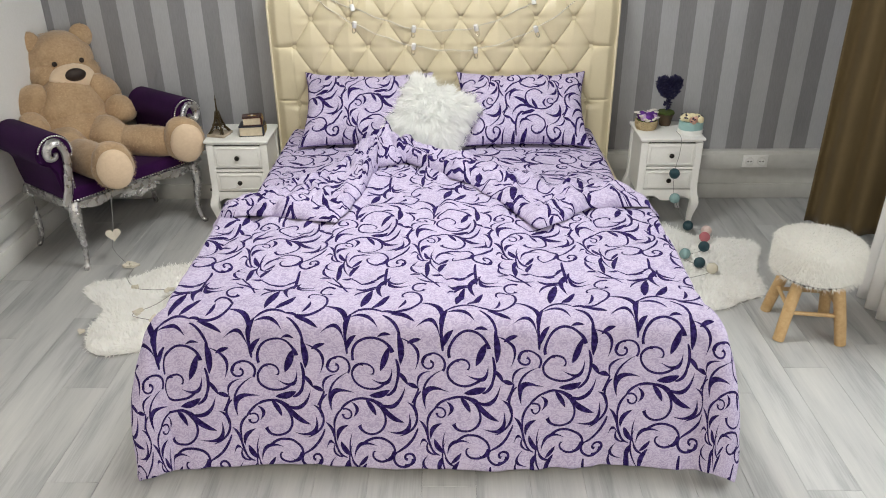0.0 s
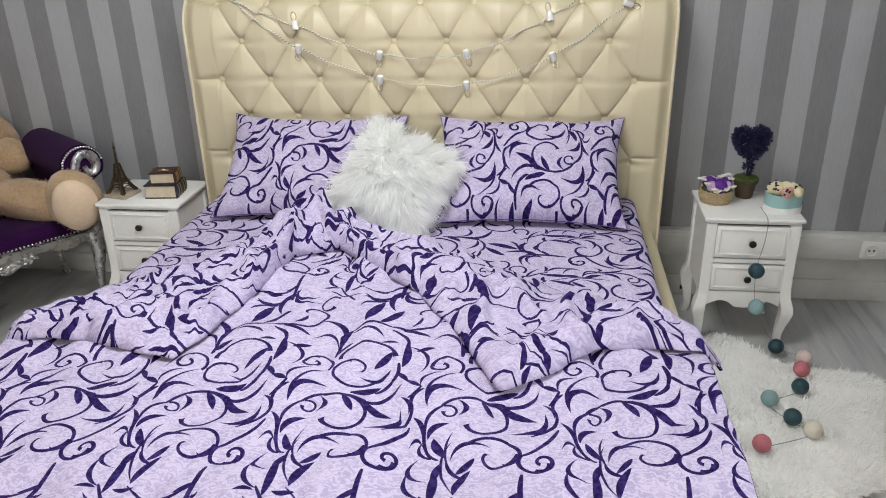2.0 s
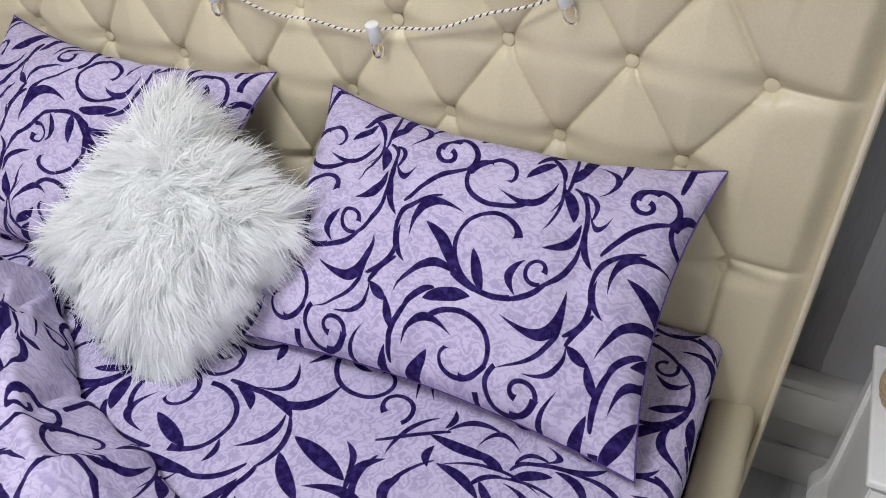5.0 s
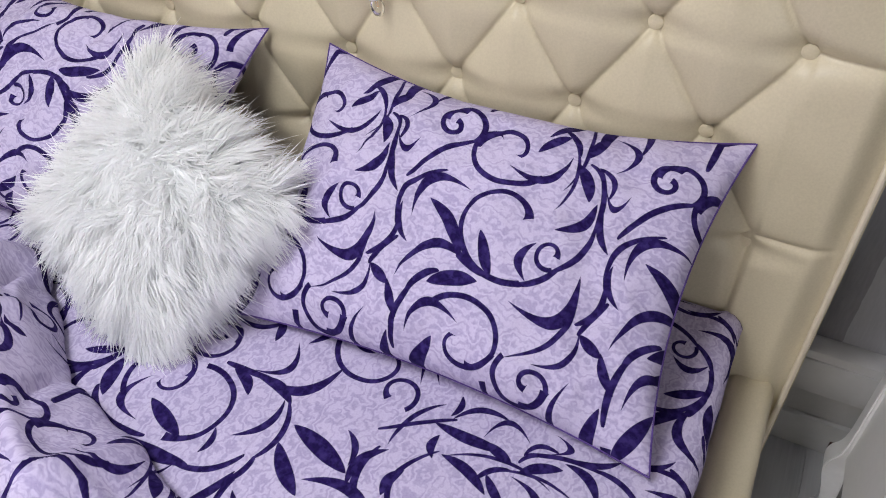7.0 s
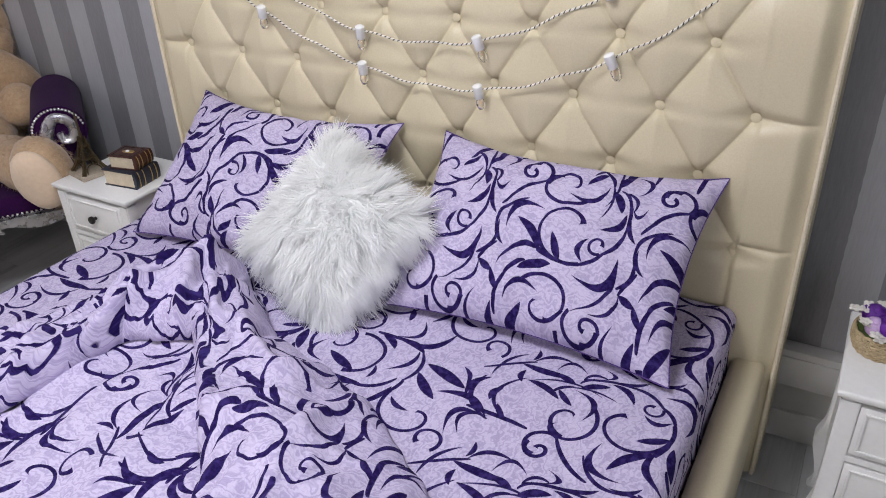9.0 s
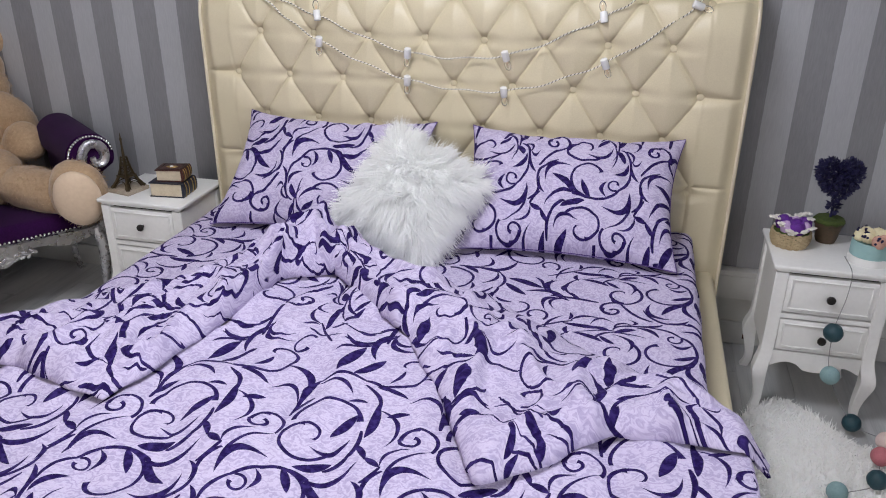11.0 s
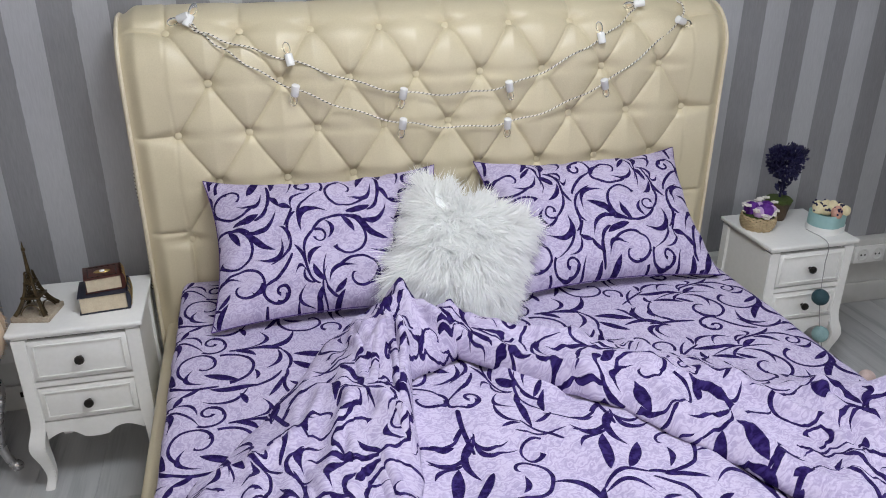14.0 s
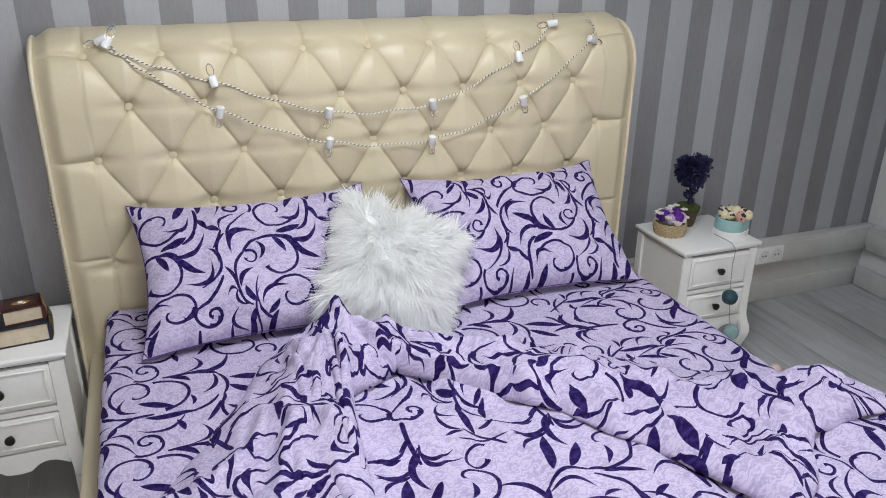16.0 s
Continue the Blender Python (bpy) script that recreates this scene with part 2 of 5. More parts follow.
def linen(name):
    m = material(name, (0.6, 0.5, 0.75), 0.85)
    n, b = tree_of(m)
    b.inputs["Specular IOR Level"].default_value = 0.1
    uv = n.add("ShaderNodeUVMap", uv_map="print").outputs[0]
    # slight waver of the print, as woven cloth has
    wob = n.add("ShaderNodeTexNoise")
    n.plug(wob.inputs["Vector"], uv)
    wob.inputs["Scale"].default_value = 9.0
    moved = n.add("ShaderNodeVectorMath", operation="MULTIPLY_ADD")
    n.plug(moved.inputs[0], wob.outputs["Color"])
    moved.inputs[1].default_value = (0.006, 0.006, 0)
    n.plug(moved.inputs[2], uv)
    split = n.add("ShaderNodeSeparateXYZ")
    n.plug(split.inputs[0], moved.outputs[0])
    u, v = split.outputs[0], split.outputs[1]
    field = None
    for rows, thin in ((LEAVES_A, 0.8), (LEAVES_B, 0.8), (LEAVES_C, 0.8), (LEAVES_D, 0.8), (STEMS_A, 0.25), (STEMS_B, 0.25)):
        for u0, v0, u1, v1, bow, w in rows:
            k = n.add("ShaderNodeGroup", node_tree=BLADE)
            long = math.hypot(u1 - u0, v1 - v0)
            for name_, val in (("u", u), ("v", v), ("cu", (u0 + u1) / 2), ("cv", (v0 + v1) / 2), ("c", (u1 - u0) / long), ("s", (v1 - v0) / long),
                               ("h", long / 2 * 1.03), ("bow", bow), ("w", w), ("thin", thin)):
                n.plug(k.inputs[name_], val)
            field = k.outputs[0] if field is None else n.math("MINIMUM", field, k.outputs[0])
    for cu, cv, r, a, kk, turns, w, way in CURLS_A + CURLS_B:
        k = n.add("ShaderNodeGroup", node_tree=CURL)
        for name_, val in (("u", u), ("v", v), ("cu", cu), ("cv", cv), ("r", r), ("a", a), ("k", kk), ("n", turns), ("w", w), ("way", way)):
            n.plug(k.inputs[name_], val)
        field = n.math("MINIMUM", field, k.outputs[0])
    ink = n.math("SUBTRACT", 1.0, n.math("MULTIPLY_ADD", field, 900.0, 0.5))
    ink.node.use_clamp = True
    # pale tone-on-tone ground
    vor = n.add("ShaderNodeTexVoronoi", feature="SMOOTH_F1")
    n.plug(vor.inputs["Vector"], uv)
    vor.inputs["Scale"].default_value = 46.0
    wav = n.add("ShaderNodeTexWave", wave_type="RINGS")
    n.plug(wav.inputs["Vector"], uv)
    wav.inputs["Scale"].default_value = 16.0
    wav.inputs["Distortion"].default_value = 14.0
    wav.inputs["Detail"].default_value = 2.0
    wav.inputs["Detail Scale"].default_value = 3.0
    tone = n.math("MULTIPLY_ADD", wav.outputs["Fac"], 0.55, n.math("MULTIPLY", vor.outputs["Distance"], 0.6))
    ground = n.ramp(tone, (0.25, (0.378, 0.326, 0.515)), (0.7, (0.565, 0.504, 0.675)))
    grain = n.noise(uv, 320.0, 2)
    ground = n.mix(0.25, ground, n.ramp(grain, (0.3, (0.30, 0.265, 0.42)), (0.7, (0.555, 0.525, 0.655))))
    dark = n.mix(n.math("MULTIPLY", wav.outputs["Fac"], 0.5), (0.010, 0.0042, 0.050), (0.024, 0.011, 0.098))
    dapple = n.ramp(n.noise(uv, 70.0, 3), (0.46, (0, 0, 0)), (0.62, (1, 1, 1)))
    dark = n.mix(n.math("MULTIPLY", dapple, 0.55), dark, (0.050, 0.032, 0.165))
    n.plug(b.inputs["Base Color"], n.mix(ink, ground, dark))
    n.bump(n.math("MULTIPLY_ADD", n.noise(uv, 16.0, 4), 1.0, n.math("MULTIPLY", grain, 0.06)), 0.35, 0.012, b)
    return m


LINEN = linen("printed_cotton")
CREAM = mottled("cream_leather", (0.62, 0.55, 0.385), (0.54, 0.475, 0.325), 0.40, 3.0, 0.12, 0.0008, fine=90)
PIPING = mottled("cream_piping", (0.74, 0.67, 0.52), (0.66, 0.58, 0.44), 0.45, 8.0, 0.1)
WHITE_PAINT = mottled("white_satin_paint", (0.84, 0.84, 0.83), (0.79, 0.79, 0.78), 0.35, 5.0, 0.06, 0.0006, fine=14)
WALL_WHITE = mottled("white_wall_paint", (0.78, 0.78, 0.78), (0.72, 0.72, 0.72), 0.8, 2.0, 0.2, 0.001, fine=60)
# WALL_WHITE darkened for the unseen ceiling and south wall, to cut bounced light
LOW_BOUNCE_WHITE = mottled("low_bounce_white", (0.50, 0.50, 0.49), (0.44, 0.44, 0.43), 0.8, 2.0, 0.2, 0.001, fine=60)
TRUNKING = mottled("white_plastic", (0.62, 0.62, 0.605), (0.54, 0.54, 0.525), 0.4, 3.0, 0.03)
KNOB = mottled("blackened_bronze", (0.035, 0.03, 0.028), (0.02, 0.018, 0.016), 0.3, 40.0, 0.1, metal=0.6)
# black fill: the shade inside gaps and holes put into its colour
BLACK_GAP = material("dark_gap", (0.02, 0.02, 0.02), 0.9)
VELVET = mottled("purple_velvet", (0.034, 0.006, 0.052), (0.018, 0.003, 0.03), 0.9, 5.0, 0.2, 0.001, sheen=0.04, fine=30)
SILVER = mottled("silver_leaf", (0.66, 0.65, 0.66), (0.48, 0.475, 0.49), 0.28, 9.0, 0.15, 0.002, metal=0.85, fine=4)
NAIL = mottled("nickel_nail", (0.75, 0.74, 0.74), (0.6, 0.6, 0.6), 0.25, 30.0, 0.1, metal=1.0)
PINE = mottled("pale_pine", (0.58, 0.40, 0.21), (0.46, 0.29, 0.13), 0.5, 14.0, 0.3, fine=5)
BROWN_CURTAIN = mottled("brown_curtain_cloth", (0.105, 0.070, 0.026), (0.08, 0.052, 0.019), 0.8, 6.0, 0.3, 0.001, sheen=0.05, fine=60)
SHEER = mottled("white_voile", (0.78, 0.78, 0.79), (0.72, 0.72, 0.73), 0.8, 6.0, 0.2, 0.0006, fine=60)
BRONZE = mottled("antique_bronze", (0.10, 0.075, 0.04), (0.05, 0.036, 0.02), 0.42, 30.0, 0.4, metal=0.7)
STONE = mottled("beige_stone", (0.42, 0.36, 0.28), (0.26, 0.21, 0.16), 0.6, 30.0, 0.3)
NAVY = mottled("navy_bookcloth", (0.014, 0.017, 0.035), (0.008, 0.009, 0.02), 0.45, 20.0, 0.2)
BROWN_BOOK = mottled("tooled_brown_leather", (0.075, 0.020, 0.014), (0.032, 0.009, 0.007), 0.4, 26.0, 0.5, 0.002)
PAPER = mottled("book_pages", (0.62, 0.54, 0.40), (0.50, 0.42, 0.30), 0.8, 60.0, 0.2)
GOLD = mottled("gilt", (0.55, 0.40, 0.16), (0.4, 0.28, 0.1), 0.35, 20.0, 0.1, metal=0.8)
TEAL_DARK = mottled("dark_teal_thread", (0.020, 0.065, 0.085), (0.012, 0.042, 0.058), 0.55, 60.0, 0.5, 0.002)
TEAL_LIGHT = mottled("grey_teal_thread", (0.26, 0.40, 0.41), (0.19, 0.31, 0.33), 0.6, 60.0, 0.5, 0.002)
PINK = mottled("rose_thread", (0.52, 0.17, 0.20), (0.42, 0.12, 0.15), 0.6, 60.0, 0.5, 0.002)
BLUSH = mottled("blush_thread", (0.72, 0.58, 0.55), (0.62, 0.48, 0.46), 0.6, 60.0, 0.5, 0.002)
IVORY = mottled("ivory_thread", (0.74, 0.70, 0.60), (0.64, 0.60, 0.50), 0.6, 60.0, 0.5, 0.002)
GREY_WIRE = mottled("grey_wire", (0.30, 0.30, 0.31), (0.2, 0.2, 0.2), 0.6, 60.0, 0.2)
PORCELAIN = material("white_ceramic", (0.80, 0.80, 0.79), 0.25)
MOSS = mottled("green_moss", (0.075, 0.11, 0.02), (0.035, 0.055, 0.01), 0.9, 90.0, 0.9, 0.004)
RUST_POT = mottled("rust_brown_pot", (0.10, 0.06, 0.035), (0.05, 0.04, 0.02), 0.7, 40.0, 0.4, 0.002)
NAVY_LEAF = mottled("navy_leaf", (0.016, 0.014, 0.075), (0.005, 0.005, 0.03), 0.5, 60.0, 0.2)
PURPLE_PETAL = mottled("purple_petal", (0.13, 0.018, 0.30), (0.06, 0.008, 0.16), 0.6, 60.0, 0.3)
LILAC_PETAL = mottled("lilac_petal", (0.58, 0.42, 0.66), (0.45, 0.3, 0.55), 0.6, 60.0, 0.3)
WHITE_PETAL = mottled("white_petal", (0.80, 0.78, 0.74), (0.70, 0.66, 0.6), 0.6, 60.0, 0.3)
YELLOW_PETAL = mottled("pale_yellow_petal", (0.80, 0.74, 0.52), (0.70, 0.60, 0.36), 0.6, 60.0, 0.3)
PEACH_PETAL = mottled("peach_petal", (0.68, 0.42, 0.34), (0.55, 0.28, 0.22), 0.6, 60.0, 0.3)
WICKER = mottled("gold_brown_basket", (0.56, 0.45, 0.27), (0.32, 0.23, 0.12), 0.6, 50.0, 0.8, 0.004)
AQUA_CARD = mottled("aqua_card", (0.33, 0.52, 0.52), (0.28, 0.46, 0.46), 0.5, 10.0, 0.05)
FELT = mottled("cream_felt", (0.74, 0.70, 0.62), (0.62, 0.57, 0.48), 0.9, 90.0, 0.6, 0.002)
BEAR_FUR = mottled("tan_plush", (0.52, 0.365, 0.225), (0.36, 0.235, 0.13), 0.95, 9.0, 0.5, 0.004, sheen=0.4, fine=9)
BEAR_PAD = mottled("cream_plush", (0.74, 0.58, 0.42), (0.66, 0.50, 0.35), 0.95, 12.0, 0.3, 0.002, sheen=0.4)
BEAR_NOSE = mottled("dark_brown_plush", (0.030, 0.016, 0.012), (0.016, 0.009, 0.007), 0.6, 60.0, 0.4, 0.002)


VELVET.node_tree.nodes["Principled BSDF"].inputs["Specular IOR Level"].default_value = 0.08


def fur_material(name, light, shade, through_light=0.6):
    m = material(name, light, 0.75, sheen=0.2)
    n, b = tree_of(m)
    geo = n.add("ShaderNodeNewGeometry")
    n.plug(b.inputs["Base Color"], n.ramp(geo.outputs["Random Per Island"], (0.0, shade), (0.5, light), (1.0, tuple(min(1, c * 1.04) for c in light))))
    tr = n.add("ShaderNodeBsdfTranslucent")
    tr.inputs[0].default_value = (*light, 1)
    mixer = n.add("ShaderNodeMixShader")
    mixer.inputs[0].default_value = through_light
    n.plug(mixer.inputs[1], b.outputs[0])
    n.plug(mixer.inputs[2], tr.outputs[0])
    n.plug(m.node_tree.nodes["Material Output"].inputs[0], mixer.outputs[0])
    return m


WHITE_FUR = fur_material("white_shag_fur", (0.985, 0.99, 0.985), (0.87, 0.88, 0.875), 0.55)
CREAM_FUR = fur_material("cream_shag_fur", (0.98, 0.975, 0.955), (0.90, 0.89, 0.86))
# greyer than the fur: shade between the locks put into the body's colour
FUR_SKIN = mottled("lock_shade_backing", (0.82, 0.835, 0.83), (0.70, 0.715, 0.71), 0.9, 30.0, 0.4, 0.003)
RUG_FUR = fur_material("white_rug_fur", (0.985, 0.985, 0.975), (0.95, 0.95, 0.935), 0.12)
TAN_FUR = fur_material("tan_plush_pile", (0.60, 0.44, 0.28), (0.50, 0.355, 0.215))


def glass():
    m = material("clear_glass", (1, 1, 1), 0.02)
    m.node_tree.nodes["Principled BSDF"].inputs["Transmission Weight"].default_value = 1.0
    m.node_tree.nodes["Principled BSDF"].inputs["IOR"].default_value = 1.3
    return m


GLASS = glass()


def glow(name, colour, strength):
    m = material(name, colour, 0.5)
    b = m.node_tree.nodes["Principled BSDF"]
    b.inputs["Emission Color"].default_value = (*colour, 1)
    b.inputs["Emission Strength"].default_value = strength
    return m


FILAMENT = glow("warm_filament", (0.6, 0.36, 0.18), 0.12)
PANEL = glow("lamp_diffuser", (1.0, 0.97, 0.94), 4.0)


def twisted_cord():
    m = material("black_and_white_twist", (0.7, 0.7, 0.7), 0.7)
    n, b = tree_of(m)
    uv = n.add("ShaderNodeUVMap", uv_map="print").outputs[0]
    s = n.add("ShaderNodeSeparateXYZ")
    n.plug(s.inputs[0], uv)
    f = n.math("FRACT", n.math("MULTIPLY_ADD", s.outputs[0], 75.0, s.outputs[1]))
    n.plug(b.inputs["Base Color"], n.ramp(n.math("GREATER_THAN", f, 0.70), (0.0, (0.74, 0.71, 0.64)), (1.0, (0.05, 0.045, 0.04))))
    return m


TWIST = twisted_cord()


def wallpaper():
    m = material("striped_wallpaper", (0.3, 0.3, 0.32), 0.6)
    n, b = tree_of(m)
    v = n.coords()
    s = n.add("ShaderNodeSeparateXYZ")
    n.plug(s.inputs[0], v)
    f = n.math("FRACT", n.math("DIVIDE", n.math("ADD", s.outputs[0], 10.0 - 1.424), 0.2))
    edge = n.math("MULTIPLY_ADD", n.noise(v, 60.0, 3), 0.03, 0.485)
    light = n.math("LESS_THAN", f, edge)
    weave = n.noise(n.coords(scale=(260, 260, 30)), 1.0, 2)
    cloud = n.noise(v, 3.0, 4)
    g = n.math("MULTIPLY_ADD", cloud, 0.5, n.math("MULTIPLY", weave, 0.5))
    pale = n.ramp(g, (0.3, (0.37, 0.374, 0.40)), (0.7, (0.445, 0.45, 0.476)))
    deep = n.ramp(g, (0.3, (0.205, 0.205, 0.219)), (0.7, (0.27, 0.27, 0.287)))
    n.plug(b.inputs["Base Color"], n.mix(light, pale, deep))
    n.plug(b.inputs["Roughness"], n.math("MULTIPLY_ADD", light, 0.14, 0.36))
    n.bump(weave, 0.2, 0.0006, b)
    return m


WALLPAPER = wallpaper()


def plank_material():
    m = material("whitewashed_laminate", (0.5, 0.5, 0.5), 0.3)
    n, b = tree_of(m)
    info = n.add("ShaderNodeObjectInfo")
    tc = n.add("ShaderNodeTexCoord")
    shift = n.add("ShaderNodeVectorMath", operation="MULTIPLY_ADD")
    n.plug(shift.inputs[0], info.outputs["Random"])
    shift.inputs[1].default_value = (7, 31, 5)
    n.plug(shift.inputs[2], tc.outputs["Object"])

    def stretched(sx, sy):
        mp = n.add("ShaderNodeMapping")
        n.plug(mp.inputs[0], shift.outputs[0])
        mp.inputs["Scale"].default_value = (sx, sy, 1)
        return mp.outputs[0]
    streak = n.noise(stretched(15, 1.5), 1.0, 6, 0.6)
    fine = n.noise(stretched(160, 6), 1.0, 3)
    cloud = n.noise(stretched(5, 1.3), 1.0, 3)
    f = n.math("MULTIPLY_ADD", streak, 0.5, n.math("MULTIPLY_ADD", cloud, 0.35, n.math("MULTIPLY", fine, 0.15)))
    col = n.ramp(f, (0.30, (0.20, 0.21, 0.22)), (0.40, (0.40, 0.41, 0.425)), (0.50, (0.55, 0.56, 0.57)), (0.68, (0.68, 0.68, 0.675)))
    tint = n.math("MULTIPLY_ADD", info.outputs["Random"], 0.14, 0.78)
    n.plug(b.inputs["Base Color"], n.mix(1.0, col, tint, "MULTIPLY"))
    n.plug(b.inputs["Roughness"], n.math("MULTIPLY_ADD", streak, 0.2, 0.24))
    n.bump(f, 0.2, 0.0012, b)
    return m


PLANK = plank_material()


# ---- mesh helpers ----
def finish(name, bm, mat, smooth=True):
    me = bpy.data.meshes.new(name)
    bm.normal_update()
    bm.to_mesh(me)
    bm.free()
    for k in (mat if isinstance(mat, (list, tuple)) else [mat]):
        me.materials.append(k)
    if smooth:
        me.shade_smooth()
        me.set_sharp_from_angle(angle=radians(42))
    return me


def part(name, bm, mat, parent, label="", smooth=True):
    ob = new(name, finish(name, bm, mat, smooth))
    ob.parent = parent
    if label:
        ob["label"] = label
    return ob


def thing(name, m, label, category, group="", kind=""):
    ob = new(name)
    ob.empty_display_size = 0.1
    ob.matrix_world = m
    return tagged(ob, label, category, group, kind)


def solid(name, bm, mat, label, category, group="", kind="", m=None, smooth=True):
    ob = new(name, finish(name, bm, mat, smooth))
    if m is not None:
        ob.matrix_world = m
    return tagged(ob, label, category, group, kind)


def box(bm, x0, x1, y0, y1, z0, z1, bevel=0.0, seg=2):
    verts = bmesh.ops.create_cube(bm, size=1.0)["verts"]
    for v in verts:
        v.co = Vector(((x0 + x1) / 2 + v.co.x * (x1 - x0), (y0 + y1) / 2 + v.co.y * (y1 - y0), (z0 + z1) / 2 + v.co.z * (z1 - z0)))
    if bevel:
        edges = list({e for v in verts for e in v.link_edges})
        bmesh.ops.bevel(bm, geom=edges, offset=bevel, segments=seg, profile=0.5, affect="EDGES")
    return bm


def boxed(*a, **k):
    return box(bmesh.new(), *a, **k)


def lathe(bm, profile, centre=(0, 0, 0), seg=24, axis=None, squash=None):
    """A turned shape from (radius, height) pairs; squash(angle) scales the radius."""
    rings = []
    m = axis or Matrix.Identity(4)
    for r, h in profile:
        ring = []
        for i in range(seg):
            a = 2 * math.pi * i / seg
            k = squash(a) if squash else 1.0
            ring.append(bm.verts.new(m @ Vector((centre[0] + r * k * math.cos(a), centre[1] + r * k * math.sin(a), centre[2] + h))))
        rings.append(ring)
    for a, b in zip(rings, rings[1:]):
        for i in range(seg):
            j = (i + 1) % seg
            bm.faces.new((a[i], a[j], b[j], b[i]))
    bm.faces.new(rings[0][::-1])
    bm.faces.new(rings[-1])
    return bm


def tube(bm, pts, radii, sides=8, print_uv=False, flat=1.0):
    """A round bar along points; radii is one number or one for each point."""
    pts = [Vector(p) for p in pts]
    if not isinstance(radii, (list, tuple)):
        radii = [radii] * len(pts)
    rings, run = [], [0.0]
    side = None
    for i, p in enumerate(pts):
        d = (pts[min(i + 1, len(pts) - 1)] - pts[max(i - 1, 0)]).normalized()
        if side is None:
            side = d.orthogonal().normalized()
        side = (side - d * side.dot(d)).normalized()
        up = d.cross(side)
        rings.append([bm.verts.new(p + radii[i] * (math.cos(a) * side + flat * math.sin(a) * up)) for a in [2 * math.pi * k / sides for k in range(sides)]])
        if i:
            run.append(run[-1] + (p - pts[i - 1]).length)
    layer = bm.loops.layers.uv.new("print") if print_uv else None
    for i in range(len(rings) - 1):
        for k in range(sides):
            j = (k + 1) % sides
            f = bm.faces.new((rings[i][k], rings[i][j], rings[i + 1][j], rings[i + 1][k]))
            if layer:
                for loop, (q, w) in zip(f.loops, ((run[i], k), (run[i], k + 1), (run[i + 1], k + 1), (run[i + 1], k))):
                    loop[layer].uv = (q, w / sides)
    bm.faces.new(rings[0][::-1])
    bm.faces.new(rings[-1])
    return bm


def curve_points(knots, steps=8):
    """Catmull-Rom through the knots."""
    k = [Vector(p) for p in knots]
    k = [2 * k[0] - k[1], *k, 2 * k[-1] - k[-2]]
    out = []
    for i in range(1, len(k) - 2):
        for s in range(steps):
            t = s / steps
            a, b, c, d = k[i - 1:i + 3]
            out.append(0.5 * ((2 * b) + (c - a) * t + (2 * a - 5 * b + 4 * c - d) * t * t + (3 * b - a - 3 * c + d) * t ** 3))
    out.append(k[-2])
    return out


def ball(bm, m, rings=12, seg=16):
    """An ellipsoid: the unit sphere moved by m."""
    return bmesh.ops.create_uvsphere(bm, u_segments=seg, v_segments=rings, radius=1.0, matrix=m)["verts"]


def at(x, y, z, sx, sy, sz, rx=0, ry=0, rz=0):
    return pose(x, y, z, rx, ry, rz) @ Matrix.Diagonal((sx, sy, sz, 1))


def extrude(bm, outline, y0, y1):
    """A plate from an (x, z) outline, between two depths."""
    a = [bm.verts.new((x, y0, z)) for x, z in outline]
    b = [bm.verts.new((x, y1, z)) for x, z in outline]
    bm.faces.new(a)
    bm.faces.new(b[::-1])
    for i in range(len(a)):
        j = (i + 1) % len(a)
        bm.faces.new((a[j], a[i], b[i], b[j]))
    bmesh.ops.recalc_face_normals(bm, faces=bm.faces)
    return bm


def sheet(name, fn, nu, nv, mat, thick=0.0):
    """A grid mesh: fn(i / nu, j / nv) gives the place and the print's (u, v)."""
    verts, uvs = [], []
    for j in range(nv + 1):
        for i in range(nu + 1):
            p, q = fn(i / nu, j / nv)
            verts.append(tuple(p))
            uvs.append(q)
    w = nu + 1
    faces = [(j * w + i, j * w + i + 1, (j + 1) * w + i + 1, (j + 1) * w + i) for j in range(nv) for i in range(nu)]
    me = bpy.data.meshes.new(name)
    me.from_pydata(verts, [], faces)
    layer = me.uv_layers.new(name="print")
    flat = np.array([uvs[k] for f in faces for k in f], dtype=np.float32).ravel()
    layer.data.foreach_set("uv", flat)
    me.materials.append(mat)
    me.shade_smooth()
    return me


def strands(name, roots, ways, lengths, widths, droop, mat, seed=1, stray=0.25):
    """A pile of tapered, bent hairs as one mesh."""
    rng = np.random.default_rng(seed)
    roots, ways = np.asarray(roots, float), np.asarray(ways, float)
    ways /= np.linalg.norm(ways, axis=1)[:, None]
    lengths = np.asarray(lengths, float)[:, None]
    n = len(roots)
    bend = rng.normal(0, stray, (n, 3)) * lengths
    bend[:, 2] -= droop * lengths[:, 0]
    side = np.cross(ways, rng.normal(0, 1, (n, 3)))
    side /= np.linalg.norm(side, axis=1)[:, None] + 1e-9
    half = side * np.asarray(widths, float).reshape(-1, 1) * 0.5
    rows = []
    for t, w in ((0.0, 1.0), (0.35, 0.9), (0.7, 0.6)):
        c = roots + ways * lengths * t + bend * t * t
        rows += [c - half * w, c + half * w]
    rows.append(roots + ways * lengths + bend)
    verts = np.stack(rows, 1).reshape(-1, 3)
    base = (np.arange(n) * 7)[:, None]
    quads = np.concatenate([base + np.array([[0, 1, 3, 2]]), base + np.array([[2, 3, 5, 4]])]).tolist()
    tips = (base + np.array([[4, 5, 6]])).tolist()
    me = bpy.data.meshes.new(name)
    me.from_pydata(verts.tolist(), [], quads + tips)
    me.materials.append(mat)
    me.shade_smooth()
    return me


def hull(x, y, z, octaves=3):
    return noise.fractal(Vector((x, y, z)), 1.0, 2.0, octaves)


